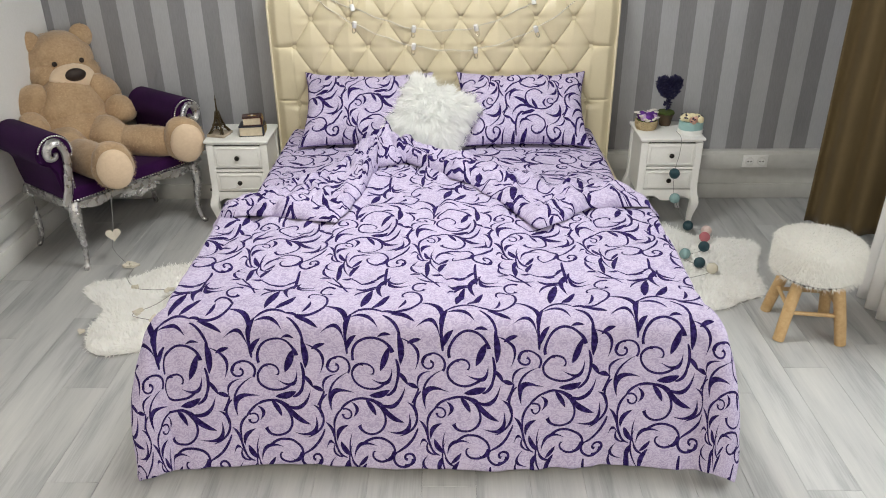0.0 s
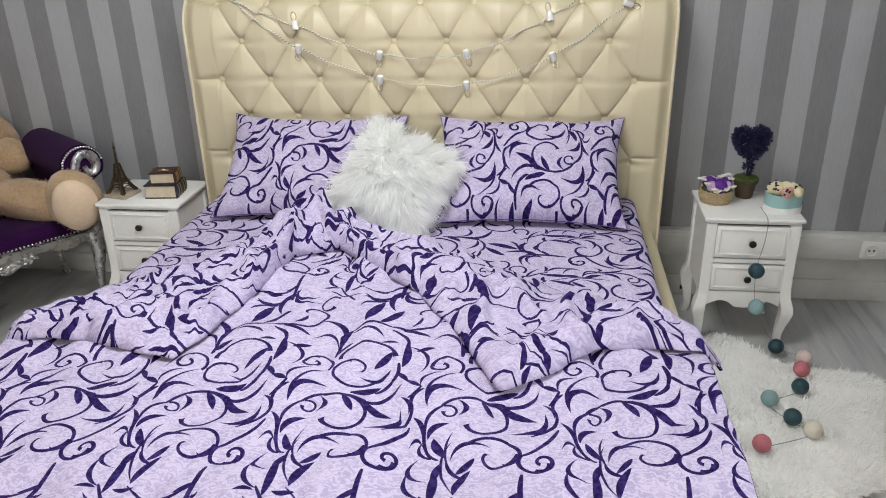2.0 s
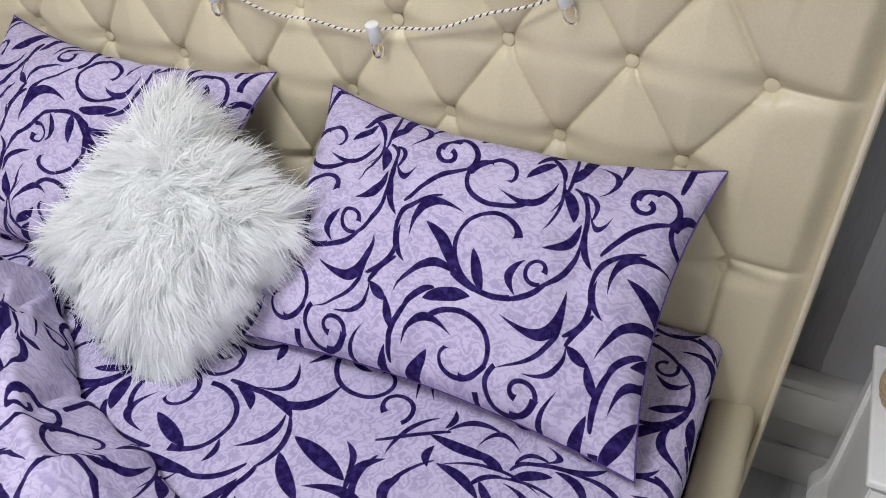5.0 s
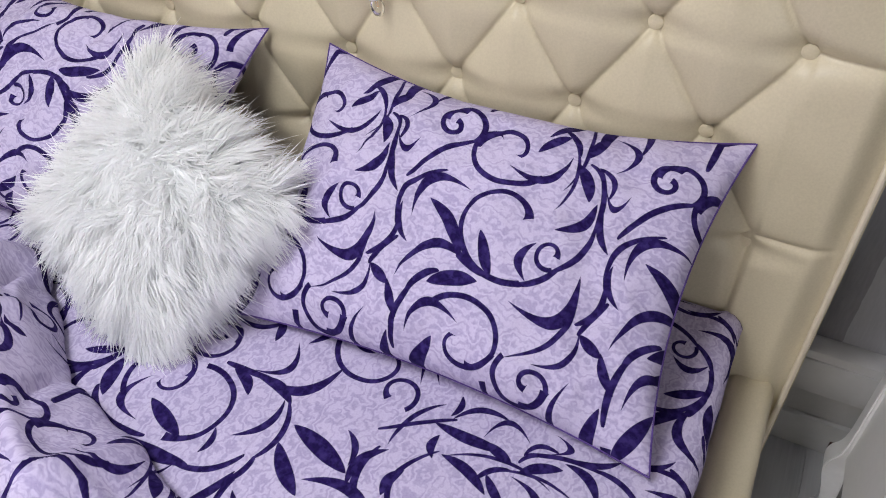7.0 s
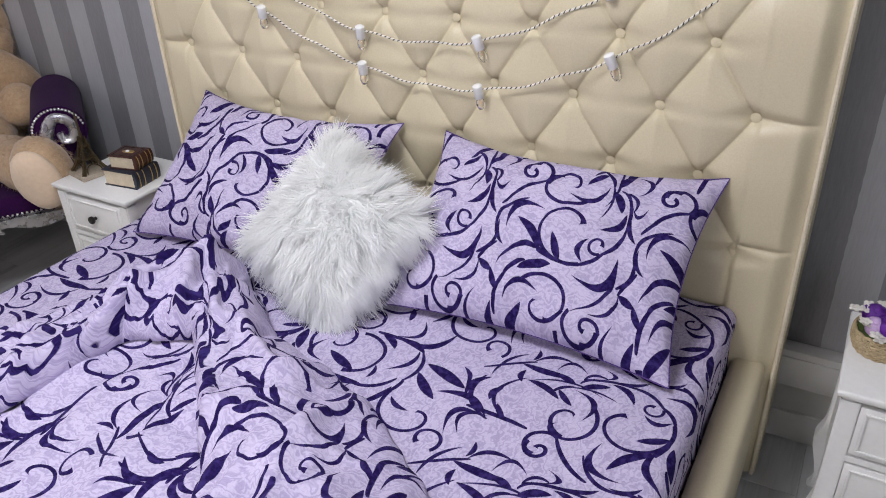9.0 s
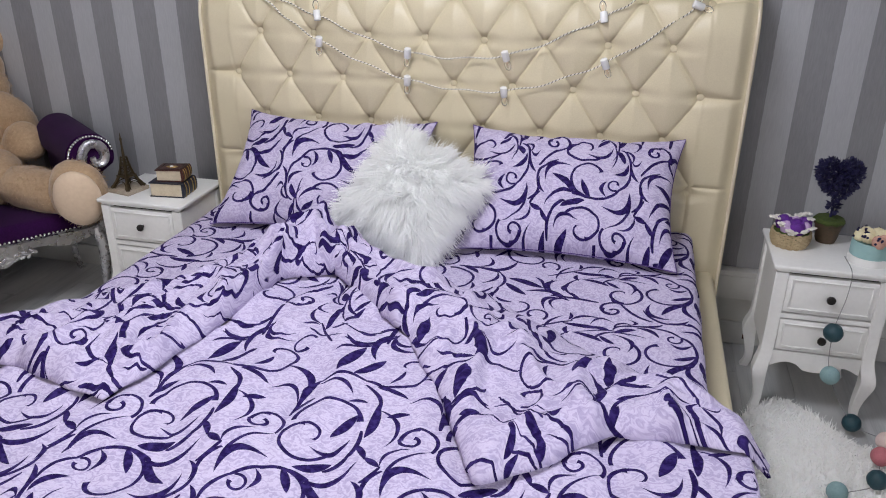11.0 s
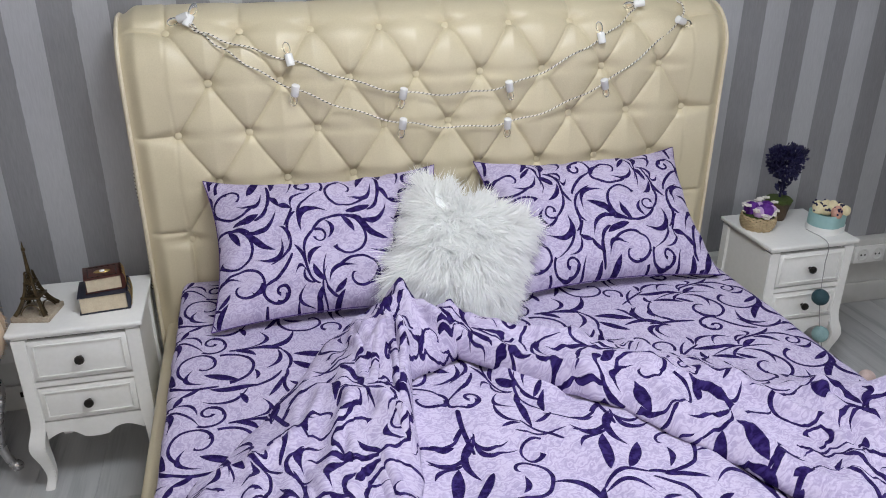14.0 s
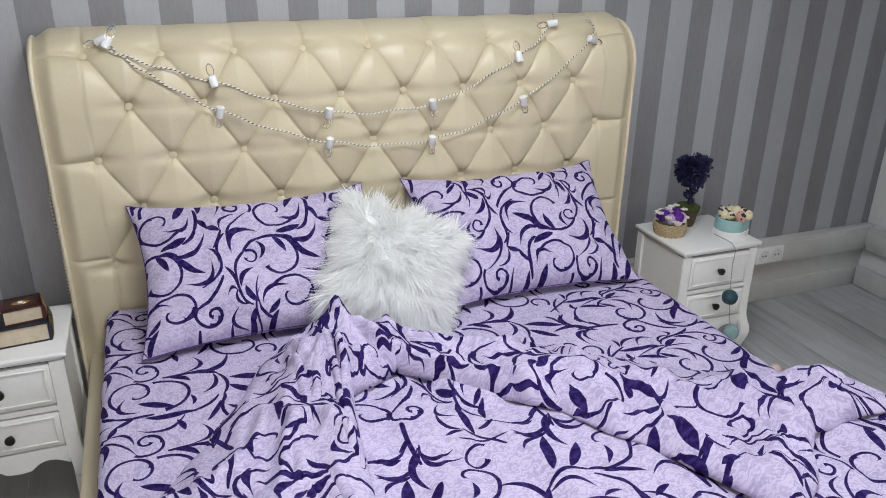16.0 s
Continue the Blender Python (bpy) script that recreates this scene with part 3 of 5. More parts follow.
# ---- the room ----
X0, X1, Y0, Y1, H = -2.52, 2.47, -1.6, 4.66, 2.62

structure = "structure"
solid("floor", boxed(X0, X1, Y0, Y1, -0.12, -0.012), BLACK_GAP, "whitewashed grey wood laminate floor", "floor", kind=structure)
floor_ob = bpy.data.objects["floor"]

solid("wall_north", boxed(X0 - 0.15, X1 + 0.15, Y1, Y1 + 0.15, 0, H), WALLPAPER, "wall papered in wide grey and pale grey stripes", "wall", kind=structure)
solid("wall_west", boxed(X0 - 0.15, X0, Y0, Y1, 0, H), WALL_WHITE, "plain white painted side wall", "wall", kind=structure)
# out of view; greyer than the side walls so that less light bounces back
solid("wall_south", boxed(X0 - 0.15, X1 + 0.15, Y0 - 0.15, Y0, 0, H), LOW_BOUNCE_WHITE, "unseen south wall, its white darkened to cut bounced light", "wall", kind=structure)
east = bmesh.new()
WY0, WY1, WZ0, WZ1 = 0.85, 2.65, 0.85, 2.25
for a in ((Y0, WY0, 0, H), (WY1, Y1, 0, H), (WY0, WY1, 0, WZ0), (WY0, WY1, WZ1, H)):
    box(east, X1, X1 + 0.2, *a)
solid("wall_east", east, WALL_WHITE, "white painted wall with a window opening", "wall", kind=structure)
# out of view too, in the same darkened white to deepen the shadows
solid("ceiling", boxed(X0 - 0.15, X1 + 0.2, Y0 - 0.15, Y1 + 0.15, H, H + 0.1), LOW_BOUNCE_WHITE, "unseen ceiling in white darkened to cut bounced light", "ceiling", kind=structure)

win = thing("window_1", pose(X1 + 0.1, 0, 0), "white framed window behind voile", "window", kind=structure)
fr = bmesh.new()
for a in ((WY0, WY0 + 0.06, WZ0, WZ1), (WY1 - 0.06, WY1, WZ0, WZ1), (WY0, WY1, WZ0, WZ0 + 0.06), (WY0, WY1, WZ1 - 0.06, WZ1), (1.72, 1.78, WZ0, WZ1)):
    box(fr, -0.03, 0.03, *a, bevel=0.004)
part("window_frame", fr, WHITE_PAINT, win)
pane = part("pane", boxed(-0.004, 0.004, WY0 + 0.05, WY1 - 0.05, WZ0 + 0.05, WZ1 - 0.05), GLASS, win)
pane.visible_shadow = False

# lower wall panel, cable trunking and skirting under the wallpaper
solid("wall_panel", boxed(X0, X1, Y1 - 0.006, Y1 + 0.002, 0.0, 0.33), TRUNKING, "off-white panel under the wallpaper", "wall panel", kind=structure)
for name, x0, x1 in (("trim_1", X0, 1.40), ("trim_2", 1.40, X1)):
    tr = boxed(x0 + 0.001, x1 - 0.001, Y1 - 0.055, Y1 - 0.006, 0.215, 0.335, bevel=0.006)
    box(tr, x0 + 0.001, x1 - 0.001, Y1 - 0.062, Y1 - 0.054, 0.235, 0.315, bevel=0.003)
    solid(name, tr, TRUNKING, "white plastic cable trunking along the wall", "trunking", kind=structure)
solid("baseboard", boxed(X0, X1, Y1 - 0.022, Y1 - 0.006, 0.0, 0.10, bevel=0.006), TRUNKING, "white skirting board", "baseboard", kind=structure)
solid("baseboard_1", boxed(X0, X0 + 0.02, Y0, Y1 - 0.022, 0.0, 0.12, bevel=0.006), WHITE_PAINT, "white skirting board", "baseboard", kind=structure)
tr = boxed(X0, X0 + 0.055, Y0, Y1 - 0.06, 0.20, 0.34, bevel=0.008)
box(tr, X0 + 0.05, X0 + 0.062, Y0, Y1 - 0.06, 0.22, 0.32, bevel=0.003)
solid("trim_3", tr, TRUNKING, "white plastic trunking along the side wall", "trunking", kind=structure)
tr = boxed(X1 - 0.055, X1, Y0, Y1 - 0.063, 0.215, 0.335, bevel=0.006)
box(tr, X1 - 0.062, X1 - 0.054, Y0, Y1 - 0.063, 0.235, 0.315, bevel=0.003)
solid("trim_4", tr, TRUNKING, "white plastic trunking along the window wall", "trunking", kind=structure)
solid("baseboard_2", boxed(X1 - 0.04, X1, Y0, Y1 - 0.023, 0.0, 0.105, bevel=0.012, seg=3), TRUNKING, "deep white skirting ledge", "baseboard", kind=structure)


def power_socket():
    s = thing("power_socket", pose(1.80, Y1 - 0.062, 0.272), "white double power socket on the cable trunking", "socket")
    part("plate", boxed(-0.078, 0.078, -0.012, 0, -0.04, 0.04, bevel=0.004), WHITE_PAINT, s)
    for x in (-0.037, 0.037):
        bm = lathe(bmesh.new(), ((0.028, 0), (0.028, 0.004), (0.023, 0.004), (0.021, 0.001)), axis=pose(x, -0.012, 0, 90), seg=28)
        f = part("socket_face", bm, PORCELAIN, s)
        holes = bmesh.new()
        for dx in (-0.0095, 0.0095):
            lathe(holes, ((0.0042, 0), (0.0042, 0.0012)), centre=(dx, 0, 0.0012), axis=pose(x, -0.012, 0, 90), seg=10)
        part("contact_hole", holes, BLACK_GAP, f)


power_socket()

# small marks on the skirting
for x, z, half, mat, label in ((-1.66, 0.065, 0.022, KNOB, "small dark label bar on the skirting board"), (-1.60, 0.065, 0.022, KNOB, "small dark label bar on the skirting board"),
                               (0.998, 0.040, 0.009, BROWN_BOOK, "tiny rust-brown label on the skirting board"), (1.022, 0.040, 0.009, BROWN_BOOK, "tiny rust-brown label on the skirting board")):
    solid("skirting_label", boxed(x - half, x + half, Y1 - 0.0255, Y1 - 0.0215, z - 0.010, z + 0.010), mat, label, "label")


def ceiling_lamp(x, y):
    c = thing("ceiling_lamp", pose(x, y, H), "square white ceiling light panel", "ceiling lamp", group="ceiling lamps")
    fr = bmesh.new()
    for a in ((-0.6, -0.56, -0.6, 0.6), (0.56, 0.6, -0.6, 0.6), (-0.56, 0.56, -0.6, -0.56), (-0.56, 0.56, 0.56, 0.6)):
        box(fr, *a, -0.014, 0)
    part("frame", fr, WHITE_PAINT, c)
    part("diffuser", boxed(-0.555, 0.555, -0.555, 0.555, -0.010, -0.004), PANEL, c)


ceiling_lamp(-0.20, 3.10)
ceiling_lamp(-0.45, -0.55)


def curtain(name, xs, ys, folds, depth, mat, label, seed, hem=0.015):
    """A pleated hanging between two plan points, from the rail down to its hem."""
    p, q = Vector((xs[0], ys[0], 0)), Vector((xs[1], ys[1], 0))
    along = q - p
    across = Vector((-along.y, along.x, 0)).normalized()
    rng = random.Random(seed)
    ph = [rng.uniform(-0.5, 0.5) for _ in range(folds + 2)]

    def fn(u, v):
        f = u * folds
        k = int(min(f, folds - 1))
        w = math.sin(2 * math.pi * f + ph[k] * (1 - v) * 0.8) * (0.75 + 0.5 * ph[k])
        z = 2.5 - v * (2.5 - hem)
        sway = 0.02 * math.sin(3.0 * v + 7 * u) * v
        return p + along * (u + 0.004 * math.sin(9 * v + 20 * u)) + across * (depth * w * (0.8 + 0.35 * v) + sway) + Vector((0, 0, z)), (u, v)
    c = thing(name, pose(0, 0, 0), label, "curtain")
    ob = new("cloth", sheet("cloth", fn, folds * 16, 40, mat))
    ob.parent = c
    mod = ob.modifiers.new("thickness", "SOLIDIFY")
    mod.thickness = 0.003
    part("heading_tape", boxed(min(xs), max(xs), min(ys) - 0.02, max(ys) + 0.02, 2.485, 2.51, bevel=0.004), mat, c)


curtain("blackout_curtain", (1.875, 2.24), (3.965, 3.67), 3, 0.05, BROWN_CURTAIN, "dark brown pleated curtain ending above the floor", 3, 0.15)
curtain("voile_curtain", (1.965, 1.975), (3.43, 2.60), 8, 0.035, SHEER, "white pleated voile curtain hanging to the floor", 5)
solid("curtain_rail", tube(bmesh.new(), curve_points([(1.85, 3.985, 2.53), (2.24, 3.67, 2.53), (2.02, 3.46, 2.53), (1.97, 2.57, 2.53)], 6), 0.014, 12), WHITE_PAINT, "white curtain rail under the ceiling", "curtain rail")

# ---- the bed ----
BX, TOP = -0.155, 0.555      # middle of the bed, top of the fitted sheet
HB0, HB1 = -1.135, 0.828     # ends of the headboard
COL, ROW, BX0, ROW0 = 0.2115, 0.310, -1.005, 1.028
ROLL_Y, ROLL_Z, ROLL_R, ROLL_A = 4.595, 1.215, 0.155, 2.4
FULL = ROLL_Z + ROLL_R * ROLL_A


def board_point(w):
    """Depth, height and outward direction on the headboard's section, at the run w up its front."""
    if w < ROLL_Z:
        return ROLL_Y - ROLL_R, w, (-1.0, 0.0)
    a = (w - ROLL_Z) / ROLL_R
    return ROLL_Y - ROLL_R * math.cos(a), ROLL_Z + ROLL_R * math.sin(a), (-math.cos(a), math.sin(a))


BUTTONS = [(BX0 + COL * (k + 0.5 * h), w) for w, h, n in ((0.688, 0, 9), (0.872, 1, 8), (ROW0, 0, 9), (1.183, 1, 8), (1.338, 0, 9)) for k in range(n)]


def tuft(x, w):
    p, q = (x - BX0) / COL, (w - ROW0) / ROW
    sa, sb = abs(math.sin(math.pi * (p + q))), abs(math.sin(math.pi * (p - q)))
    cushion = 0.008 + 0.007 * (1 - math.exp(-min(sa, sb) / 0.06)) + 0.017 * min(sa, sb) ** 0.9
    ribs = 0.014 + 0.010 * (1 - math.exp(-abs(math.sin(math.pi * p)) / 0.11)) + 0.005 * abs(math.sin(math.pi * p))
    rows = 0.012 + 0.012 * (1 - math.exp(-abs(math.sin(math.pi * q)) / 0.07)) + 0.005 * abs(math.sin(math.pi * q))

    def ease(t):
        t = max(0.0, min(1.0, t))
        return t * t * (3 - 2 * t)
    low = ease((0.70 - w) / 0.02)
    high = ease((w - 1.338) / 0.02)
    side = ease((BX0 - x) / 0.015) + ease((x - BX0 - 8 * COL) / 0.015)
    v = cushion * (1 - max(low, high)) + ribs * max(low * ease(1.6 - (0.7 - w) / 0.35) if w < 0.7 else 0, high * ease(1.0 - (w - 1.338) / 0.2) if w > 1.338 else 0)
    if low:
        v += 0.022 * low * (1 - ease(1.6 - (0.7 - w) / 0.35))
    if high:
        v += 0.024 * high * (1 - ease(1.0 - (w - 1.338) / 0.2))
    if side:
        v = v * (1 - side) + side * (rows if 0.69 < w < 1.34 else 0.026)
    for bx, bw in BUTTONS:
        d2 = (x - bx) ** 2 + (w - bw) ** 2
        if d2 < 0.04:
            v -= 0.010 * math.exp(-d2 / 0.0006) + 0.011 * math.exp(-(x - bx) ** 2 / 0.0055 - (w - bw) ** 2 / 0.0003)
    edge = min(x - HB0, HB1 - x)
    return v * ease(edge / 0.05) + 0.004 * hull(x * 5, w * 5, 3)


def headboard(bed):
    def fn(u, v):
        x, w = HB0 + u * (HB1 - HB0), 0.02 + v * (FULL - 0.02)
        y, z, (ny, nz) = board_point(w)
        d = tuft(x, w)
        return (x, y + ny * d, z + nz * d), (x, w)
    h = new("headboard", sheet("headboard", fn, 560, 430, CREAM))
    h.parent = bed
    h["label"] = "cream leatherette button-tufted headboard with rolled top"
    outline = [(4.60, 0.02)] + [board_point(0.02 + (FULL - 0.02) * i / 40)[:2] for i in range(41)]
    for name, x0, x1 in (("side_panel", HB0 - 0.012, HB0 + 0.002), ("side_panel", HB1 - 0.002, HB1 + 0.012)):
        bm = bmesh.new()
        a = [bm.verts.new((x0, y, z)) for y, z in outline]
        b = [bm.verts.new((x1, y, z)) for y, z in outline]
        bm.faces.new(a)
        bm.faces.new(b[::-1])
        for i in range(len(a)):
            j = (i + 1) % len(a)
            bm.faces.new((a[j], a[i], b[i], b[j]))
        bmesh.ops.recalc_face_normals(bm, faces=bm.faces)
        part(name, bm, CREAM, h)
    part("back_panel", boxed(HB0, HB1, 4.597, 4.615, 0.02, 1.33), CREAM, h)
    for x in (HB0 - 0.004, HB1 + 0.004):
        pts = [(x, board_point(0.02 + (FULL - 0.02) * i / 70)[0] - 0.004, board_point(0.02 + (FULL - 0.02) * i / 70)[1]) for i in range(71)]
        part("piping", tube(bmesh.new(), pts, 0.0055, 8), PIPING, h, "pale cream piping")
    proto = None
    for x, w in BUTTONS:
        y, z, (ny, nz) = board_point(w)
        if proto is None:
            proto = finish("button", lathe(bmesh.new(), ((0.0110, 0), (0.0122, 0.0015), (0.0112, 0.004), (0.007, 0.0055), (0.0015, 0.006)), seg=16), CREAM)
        b = new("button", proto)
        b.parent = h
        b.matrix_local = Matrix.Translation((x, y + ny * -0.004, z + nz * -0.004)) @ Vector((0, ny, nz)).to_track_quat("Z", "X").to_matrix().to_4x4()


bed = thing("bed", pose(0, 0, 0), "upholstered double bed in cream leatherette with tufted headboard", "bed")
headboard(bed)
for x0, x1 in ((HB0 + 0.014, HB0 + 0.080), (HB1 - 0.098, HB1 - 0.014)):
    part("side_rail", boxed(x0, x1, 2.26, 4.435, 0.06, 0.405, bevel=0.022, seg=4), CREAM, bed)
part("foot_rail", boxed(HB0 + 0.09, HB1 - 0.09, 2.26, 2.33, 0.06, 0.405, bevel=0.022, seg=4), CREAM, bed)
part("slat_base", boxed(HB0 + 0.09, HB1 - 0.09, 2.335, 4.43, 0.20, 0.30), BLACK_GAP, bed)
for x in (HB0 + 0.06, HB1 - 0.06):
    for y in (2.30, 4.38):
        part("foot", lathe(bmesh.new(), ((0.02, 0), (0.028, 0.06)), centre=(x, y, 0), seg=12), KNOB, bed)

MX0, MX1 = -1.020, 0.690


def sheet_point(u, v):
    """The fitted sheet: over the top and down both sides of the mattress."""
    drop, r = 0.255, 0.035
    wide = MX1 - MX0
    s = -drop + u * (wide + 2 * drop)
    y = 2.34 + v * (4.425 - 2.34)
    ov = max(0.0, -s, s - wide)
    sign = -1 if s < 0 else 1
    ang = min(ov / r, math.pi / 2)
    x = min(max(s, 0), wide) + MX0 + sign * r * math.sin(ang)
    z = TOP - r * (1 - math.cos(ang)) - max(0, ov - r * math.pi / 2)
    end = max(0.0, (y - 4.39) / 0.035)
    z -= 0.03 * min(end, 1) ** 2 * (1 if ov == 0 else 0.5)
    z += 0.0035 * hull(x * 4, y * 4, 1) + (0.0025 * hull(x * 13, y * 9, 5) if ov == 0 else 0)
    if ov > r:
        x += sign * 0.006 * hull(y * 7, z * 6, 2)
    return (x, y, z), (y + -3.441, s + MX0 + -0.387)


mattress = thing("mattress", pose(0, 0, 0), "mattress in a lilac fitted sheet with purple scrolls and leaves", "mattress")
ob = new("fitted_sheet", sheet("fitted_sheet", sheet_point, 150, 140, LINEN))
ob.parent = mattress
part("core", boxed(MX0 + 0.01, MX1 - 0.01, 2.35, 4.40, 0.301, 0.53, bevel=0.02), WHITE_PAINT, mattress)

# the duvet: head edge pulled up in a peak and turned back in two flaps
UPPER = [(-1.13, 3.07), (-0.98, 3.32), (-0.82, 3.56), (-0.64, 3.86), (-0.50, 4.00), (-0.36, 3.90), (-0.20, 3.78), (0.02, 3.73), (0.20, 3.64), (0.42, 3.48), (0.62, 3.34), (0.815, 3.20)]
LOWER = [(-1.13, 2.99), (-0.86, 3.00), (-0.585, 2.94), (-0.51, 3.27), (-0.47, 3.58), (-0.33, 3.66), (-0.15, 3.50), (-0.02, 3.37), (0.13, 3.14), (0.262, 2.875), (0.50, 3.10), (0.815, 3.12)]
DUVET_X0, DUVET_X1, DUVET_FOOT = -1.085, 0.765, 2.275
DTOP = 0.605


def head_edge(x):
    mids = [((a[0] + b[0]) / 2, (a[1] + b[1]) / 2) for a, b in zip(UPPER, LOWER)]
    return float(np.interp(x, [m[0] for m in mids], [m[1] for m in mids])) + 0.03


def ridge(x, y, seed):
    """Sharp folds: one along each zero of a smooth noise."""
    return max(0.0, 1 - 3.2 * abs(hull(x, y, seed, 1))) ** 1.6


def duvet_top(x, y):
    """Height of the duvet's own top, before the flaps."""
    z = DTOP + 0.014 * hull(x * 2.3, y * 2.3, 8) + 0.006 * hull(x * 6, y * 6, 4)
    # soft creases running down from the gathered edge
    z += 0.010 * hull(x * 9 + y * 2, y * 2.0, 11) * max(0, min(1, (y - 2.5) / 0.6))
    z -= 0.012 * max(0, 0.22 - abs(hull(x * 3.1 + 0.8 * y, y * 2.2 - x, 31, 2))) / 0.22
    near = max(0.0, min(1.0, (y - 2.75) / 0.5))
    z += near * (0.012 * ridge(x * 4.0 + y * 0.8, y * 1.6 - x, 41) + 0.006 * ridge(x * 9.0 - y * 2, y * 3.0, 43))
    return z


def duvet_print(x, y):
    """The print lies half turned and a little askew on the duvet."""
    return 0.487 - x - 0.055 * y, y - 0.055 * x - 2.527


def duvet_point(u, v):
    side, front, r = 0.40, 0.60, 0.085
    wide = DUVET_X1 - DUVET_X0
    s = -side + u * (wide + 2 * side)
    ex = max(0.0, -s, s - wide)
    sx = -1 if s < 0 else 1
    x = min(max(s, 0), wide) + DUVET_X0
    head = head_edge(x)
    run = head - DUVET_FOOT
    full = run + front
    # rows lie closer on the drape
    t = v * full
    ey = max(0.0, t - run)
    y = head - min(t, run)
    over = math.hypot(ex, ey)
    if over == 0:
        return (x, y, duvet_top(x, y)), duvet_print(s + DUVET_X0, head - t)
    cx, cy = sx * ex / over, -ey / over
    corner = 2 * abs(cx * cy)
    ang = min(over / r, math.pi / 2)
    down = r * (1 - math.cos(ang)) + max(0, over - r * math.pi / 2) * (0.985 - 0.10 * corner)
    out = r * math.sin(ang) + max(0, over - r * math.pi / 2) * (0.02 + 0.20 * cy * cy) + 0.11 * corner * (1 - math.exp(-(over / 0.24) ** 2))
    wave = 0.014 * hull(s * 5, t * 2.0, 21) + 0.010 * math.sin(7.0 * (s if ey > ex else t) + 1.3) * min(1, over / 0.3)
    out = (out + wave * min(1, over / 0.12)) * (1 - 0.82 * cx ** 4)
    z = max(0.014 + 0.004 * abs(hull(s * 6, t * 6, 2)), duvet_top(x, y) - down)
    return (x + cx * out, y + cy * out, z), duvet_print(s + DUVET_X0, head - t)


def band(c, u):
    """Catmull-Rom along a plan line, u from 0 to 1."""
    n = len(c) - 1
    k = min(int(u * n), n - 1)
    t = u * n - k
    q = [c[max(k - 1, 0)], c[k], c[k + 1], c[min(k + 2, n)]]
    bend = 0.18     # less than a full spline, so the tips stay sharp
    return [(1 - bend) * (q[1][i] + (q[2][i] - q[1][i]) * t) + bend * 0.5 * (2 * q[1][i] + (q[2][i] - q[0][i]) * t + (2 * q[0][i] - 5 * q[1][i] + 4 * q[2][i] - q[3][i]) * t * t + (3 * q[1][i] - q[0][i] - 3 * q[2][i] + q[3][i]) * t ** 3) for i in (0, 1)]


def flap_point(u, v):
    a, b = band(UPPER, u), band(LOWER, u)
    x, y = a[0] + (b[0] - a[0]) * v, a[1] + (b[1] - a[1]) * v
    round_ = min(1.0, v / 0.36) ** 0.6 if v < 0.36 else (1 - 0.3 * (v - 0.36) / 0.64) * min(1.0, (1 - v) / 0.12) ** 0.5
    peak = math.exp(-((u - 0.40) / 0.10) ** 2)
    tip = math.exp(-((u - 0.19) / 0.06) ** 2) + math.exp(-((u - 0.80) / 0.06) ** 2)
    ends = min(1, u / 0.05, (1 - u) / 0.05)
    wide = math.hypot(b[0] - a[0], b[1] - a[1])
    # folds run across the band where it is gathered, slantwise and along it on the flaps
    run, across = u * 2.9, v * wide
    f = 0.026 * (ridge(run * 4.2 + across * 2.0, across * 2.2, 5) - 0.3) * (0.5 + 1.1 * peak)
    f += 0.026 * (ridge(run * 3.4 - across * 3.5, across * 4.5 + run, 9) - 0.3)
    f += 0.014 * (ridge(run * 8.5 + across * 5, across * 6 - run * 2, 14) - 0.3) * (0.7 + 0.7 * peak)
    f += 0.020 * hull(run * 2.6, across * 3.4, 21, 2)
    h = round_ * (0.074 + 0.055 * peak - 0.012 * tip) * (0.5 + 0.5 * ends) + round_ * f * 1.15
    base = (TOP + 0.012) + (DTOP - TOP - 0.004) * v
    over = max(0.0, DUVET_X0 + 0.01 - x, x - DUVET_X1 + 0.01)
    sway = 0.012 * hull(u * 24, v * 2.5, 1, 2)
    return x + sway, y + 0.016 * hull(u * 24, v * 2.5, 7, 2), base + max(h, 0.004) - over * 1.1


def flap_fn(nu, nv):
    """The band with its print: turned against the bed and never stretched across the folds."""
    rows = []
    for i in range(nu + 1):
        pts = [Vector(flap_point(i / nu, j / nv)) for j in range(nv + 1)]
        slack, col = 0.0, []
        for j, p in enumerate(pts):
            if j:
                d = p - pts[j - 1]
                flat = Vector((d.x, d.y))
                way = flat.normalized() if flat.length > 1e-6 else way
                slack += d.length - flat.length
            else:
                way = Vector((0.0, -1.0))
            q = Vector((p.x, p.y)) + way * slack
            col.append((tuple(p), (0.93 * q.x + 0.37 * q.y + 0.11, 0.37 * q.x - 0.93 * q.y)))
        rows.append(col)
    return lambda u, v: rows[round(u * nu)][round(v * nv)]


duvet = thing("duvet", pose(0, 0, 0), "rumpled lilac duvet with purple scrolls, turned back at the head", "duvet")
for name, fn, nu, nv in (("cover", duvet_point, 300, 260), ("turned_back_edge", flap_fn(640, 110), 640, 110)):
    ob = new(name, sheet(name, fn, nu, nv, LINEN))
    ob.parent = duvet
    mod = ob.modifiers.new("thickness", "SOLIDIFY")
    mod.thickness, mod.offset = 0.008, -1


